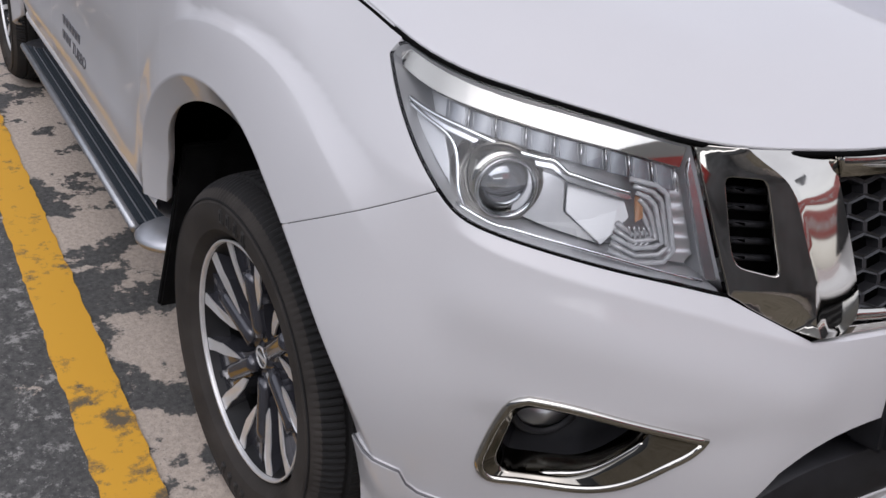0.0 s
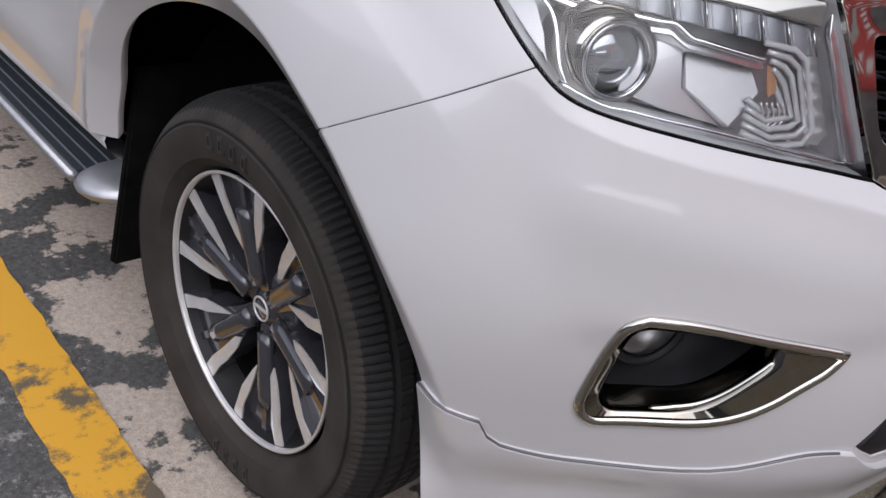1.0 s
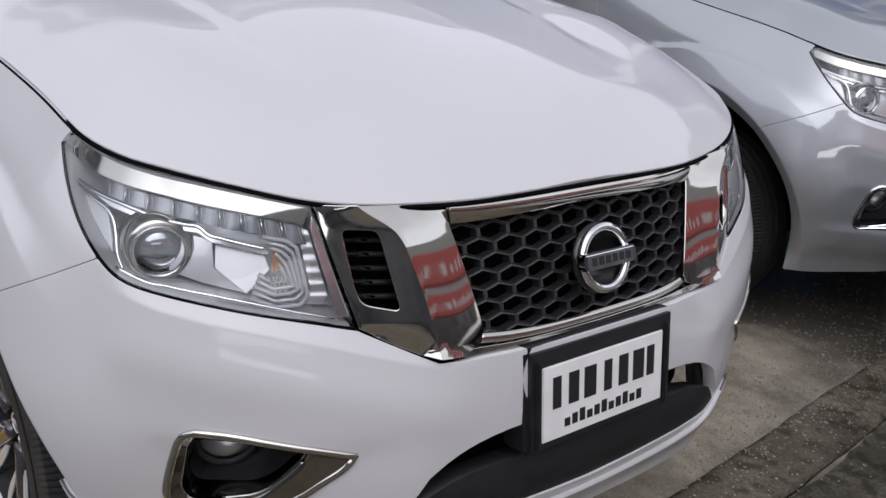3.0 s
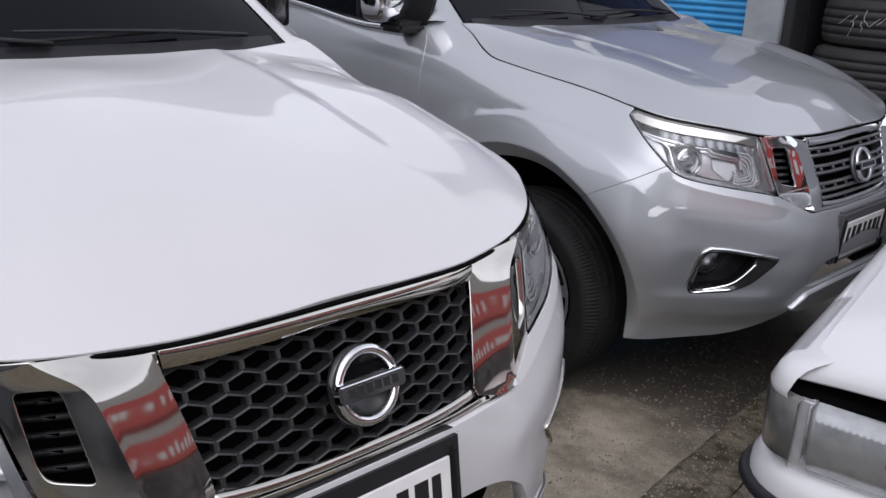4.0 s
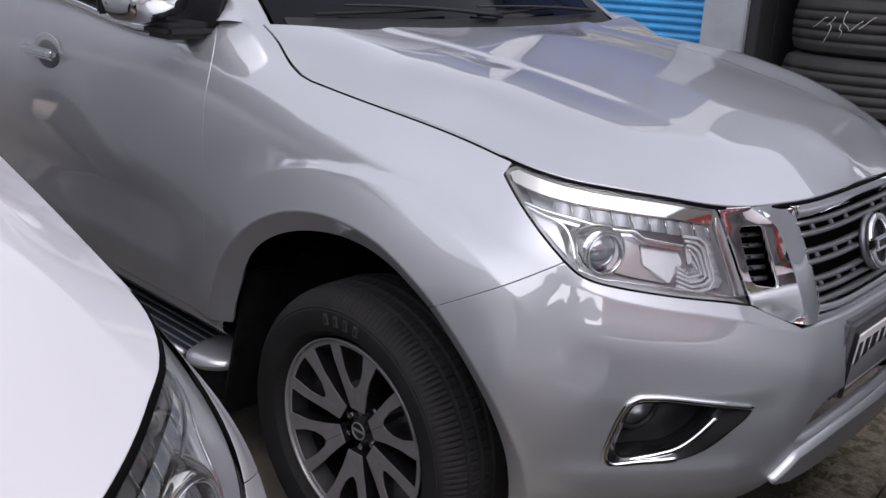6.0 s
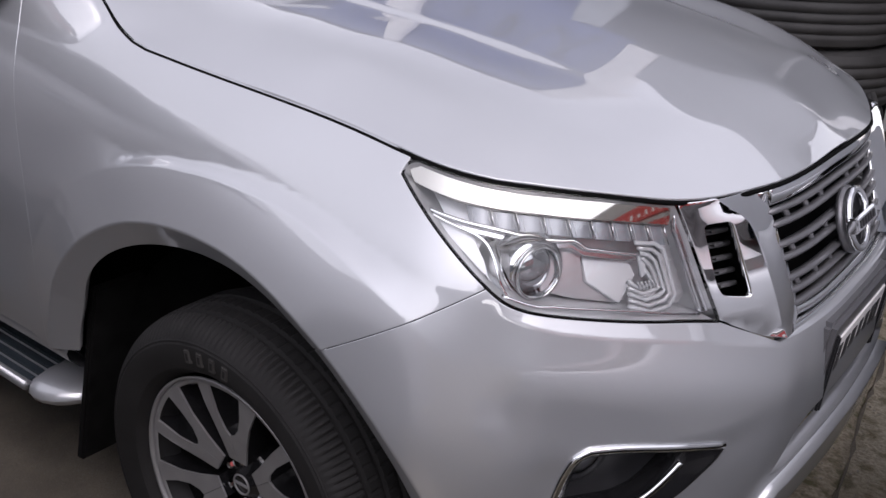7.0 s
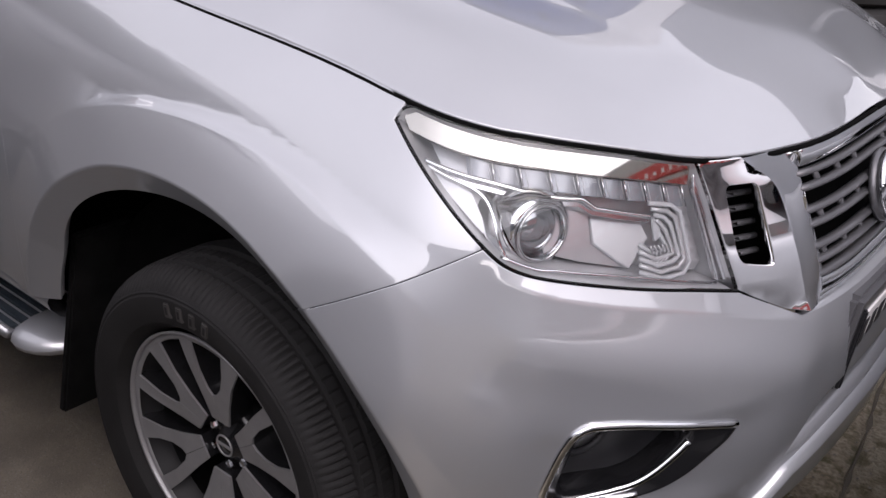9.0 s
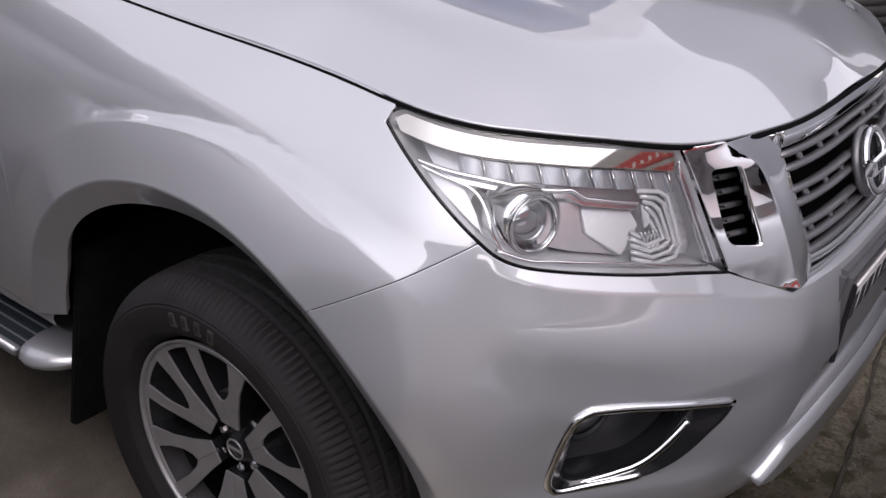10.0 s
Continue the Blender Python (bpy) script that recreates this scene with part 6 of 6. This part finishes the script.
def old_pickup():
    """Its nose looks along local x; the origin lies on the ground under its right front corner, the body runs to +y."""
    car = tagged(new("old_pickup_truck"), "white older pickup with ribbed square headlamps, parked crosswise", "pickup truck", kind="object")

    def outline(r, ins=0.0):
        """Plan of the nose from the right flank round the corner to the middle."""
        pts = [(-x, ins) for x in np.linspace(2.2, r, 14)]
        pts += [(-r + (r - ins) * math.sin(a), r - (r - ins) * math.cos(a)) for a in np.linspace(.12, math.pi / 2, 9)]
        pts += [(-ins - .03 * (y / .8) ** 0 * 0, y) for y in np.linspace(r + .05, 1.62, 12)]
        return pts
    # flank and corner: rows from the wheel line up to the fender's shoulder
    rows = [(.50, .10, .03), (.54, .10, .0), (.66, .10, -.006), (.70, .10, .0), (.735, .11, .012), (.752, .12, .03), (.760, .13, .055), (.763, .14, .085)]
    vs, n = [], None
    for z, r, ins in rows:
        o = [p for p in outline(r, ins) if p[0] < -.155 or p[1] < .001]
        o = outline(r, ins)[:14]
        n = len(o)
        vs += [(x, y, z + (.17 * min(1, max(0, -x - .1) / 1.3) if z > .6 else 0)) for x, y in o]
    mesh_part("fender", vs, [(i * n + k, i * n + k + 1, (i + 1) * n + k + 1, (i + 1) * n + k) for i in range(len(rows) - 1) for k in range(n - 1)], OLDWHITE, car, "white front fender")
    vs, rows = [], [(.690, .10, .004), (.704, .10, .0), (.735, .11, .012), (.752, .12, .03), (.760, .13, .055), (.764, .14, .10)]
    for z, r, ins in rows:
        o = outline(r, ins)[11:21]
        vs += [(x, y, z + (.17 * max(0, -x - .1) / 1.3)) for x, y in o]
    n = len(o)
    mesh_part("fender_corner", vs, [(i * n + k, i * n + k + 1, (i + 1) * n + k + 1, (i + 1) * n + k) for i in range(len(rows) - 1) for k in range(n - 1)], OLDWHITE, car, "white front fender corner")
    # bonnet: crowned sheet whose front edge rolls over
    vs, X, Y = [], np.linspace(0, 1, 16), np.linspace(0, 1, 18)
    for i, a in enumerate(X):
        for k, b in enumerate(Y):
            y = .075 + b * 1.46
            x = .012 - .05 * (abs(y - .81) / .75) ** 2.5 - a * 1.25
            z = .752 + .20 * a ** .85 + .035 * (1 - ((y - .81) / .74) ** 2) - .012 * math.exp(-a * 22) - .008 * math.exp(-b * 14) - .008 * math.exp(-(1 - b) * 14)
            vs.append((x, y, z))
    fs = [(i * 18 + k, i * 18 + k + 1, i * 18 + k + 19, i * 18 + k + 18) for i in range(15) for k in range(17)]
    b0 = len(vs)
    vs += [(vs[k][0] - .012, vs[k][1], vs[k][2] - .008) for k in range(18)]
    fs += [(k, b0 + k, b0 + k + 1, k + 1) for k in range(17)]
    mesh_part("bonnet", vs, fs, OLDWHITE, car, "white bonnet")
    part("bonnet_gap", box(-.30, -.035, .03, 1.60, .66, .712, .004), DARK, car)
    # corner lamp and headlamps with vertical ribs
    for y0, flip in ((0.0, 1), (1.62, -1)):
        vs = []
        arc = [(-.24 + x, .004) for x in np.linspace(0, .14, 8)] + [(-.10 + .098 * math.sin(a), .102 - .098 * math.cos(a)) for a in np.linspace(.1, math.pi / 2 - .12, 12)]
        for z, s in ((.545, .012), (.555, .0), (.69, .0), (.702, .012)):
            for k, (x, y) in enumerate(arc):
                w = .0010 * (k % 2)
                vs.append((x - s, y0 + flip * (y + s * .6 + w), z))
        m = len(arc)
        mesh_part("corner_lamp", vs, [(i * m + k, i * m + k + 1, (i + 1) * m + k + 1, (i + 1) * m + k) for i in range(3) for k in range(m - 1)], CORNERGLASS, car, "grey wraparound corner lamp")
        vs, Yh = [], np.linspace(.112, .52, 60)
        for z, s in ((.540, .012), (.552, .0), (.682, -.002), (.698, .022)):
            for k, y in enumerate(Yh):
                vs.append((-.004 - s - .012 * (y < .12) + .0010 * (k % 2) - .02 * (y - .112), y0 + flip * y, z))
        m = len(Yh)
        lamp = mesh_part("headlamp", vs, [(i * m + k, i * m + k + 1, (i + 1) * m + k + 1, (i + 1) * m + k) for i in range(3) for k in range(m - 1)], LAMPGLASS, car, "ribbed glass headlamp")
        part("lamp_bulb_shade", box(-.05, -.006, y0 + flip * .25 - .05, y0 + flip * .25 + .05, .60, .68, .01), CHROME, lamp)
        part("lamp_surround", box(-.16, -.022, y0 + flip * .31 - .225, y0 + flip * .31 + .225, .52, .694, .004), LAMPGREY, lamp)
    part("grille", box(-.06, -.012, .54, 1.08, .55, .70, .006), PLASTIC, car)
    for i in range(4):
        part("grille_bar", box(-.016, -.002, .54, 1.08, .57 + i * .035, .582 + i * .035, .003), GRILLEGREY, car)
    # bumper with a dark strip
    vs, o = [], outline(.16, -.03)
    for z, s in ((.33, .05), (.36, .012), (.44, .0), (.50, .004), (.525, .02), (.532, .07)):
        vs += [(x - s, y + s, z) for x, y in o if x > -.5]
    n = len([1 for x, y in o if x > -.5])
    mesh_part("bumper", vs, [(i * n + k, i * n + k + 1, (i + 1) * n + k + 1, (i + 1) * n + k) for i in range(5) for k in range(n - 1)], OLDWHITE, car, "white front bumper")
    strip_pts = [(x + .004, y - .004, .455) for x, y in o if x > -.45]
    vs, fs = tube(strip_pts, .016, 8)
    mesh_part("bumper_strip", vs, fs, PLASTIC, car, "black rubber bumper strip")
    # the rest of the body, simple but closed
    part("body_core", box(-4.3, -.06, .06, 1.56, .34, .70, .04), DARK, car)
    bm = box(-2.9, -1.27, .10, 1.52, .72, 1.58, .12, 4)
    for v in bm.verts:
        if v.co.z > 1.0:
            q = (v.co.z - 1.0) / .58
            v.co.y = .81 + (v.co.y - .81) * (1 - .14 * q)
            if v.co.x > -2.0:
                v.co.x -= .50 * q
    part("cab", bm, OLDWHITE, car, "white cab", sharp=60)
    bm = box(-.012, .012, .17, 1.45, 0, .60, .004)
    bm.transform(Matrix.Translation((-1.275, 0, .985)) @ Matrix.Rotation(radians(-40), 4, "Y"))
    part("windscreen", bm, TINT, car, "dark windscreen")
    part("bed", box(-4.35, -2.95, .06, 1.56, .55, 1.0, .03), OLDWHITE, car, "white cargo bed")
    for x in (-.72, -3.35):
        for y in (.12, 1.50):
            vs, fs = lathe([(.18, -.09), (.24, -.10), (.30, -.095), (.325, -.07), (.33, 0), (.325, .07), (.30, .095), (.24, .10), (.18, .09), (.0, .05)], 40)
            mesh_part("wheel", [(a + x, b + y, c + .33) for a, b, c in vs], fs, RUBBER, car, "black tyre")
    return car


old = old_pickup()
old.matrix_world = pose(1.00, .92, -.03, 0, 0, -84)
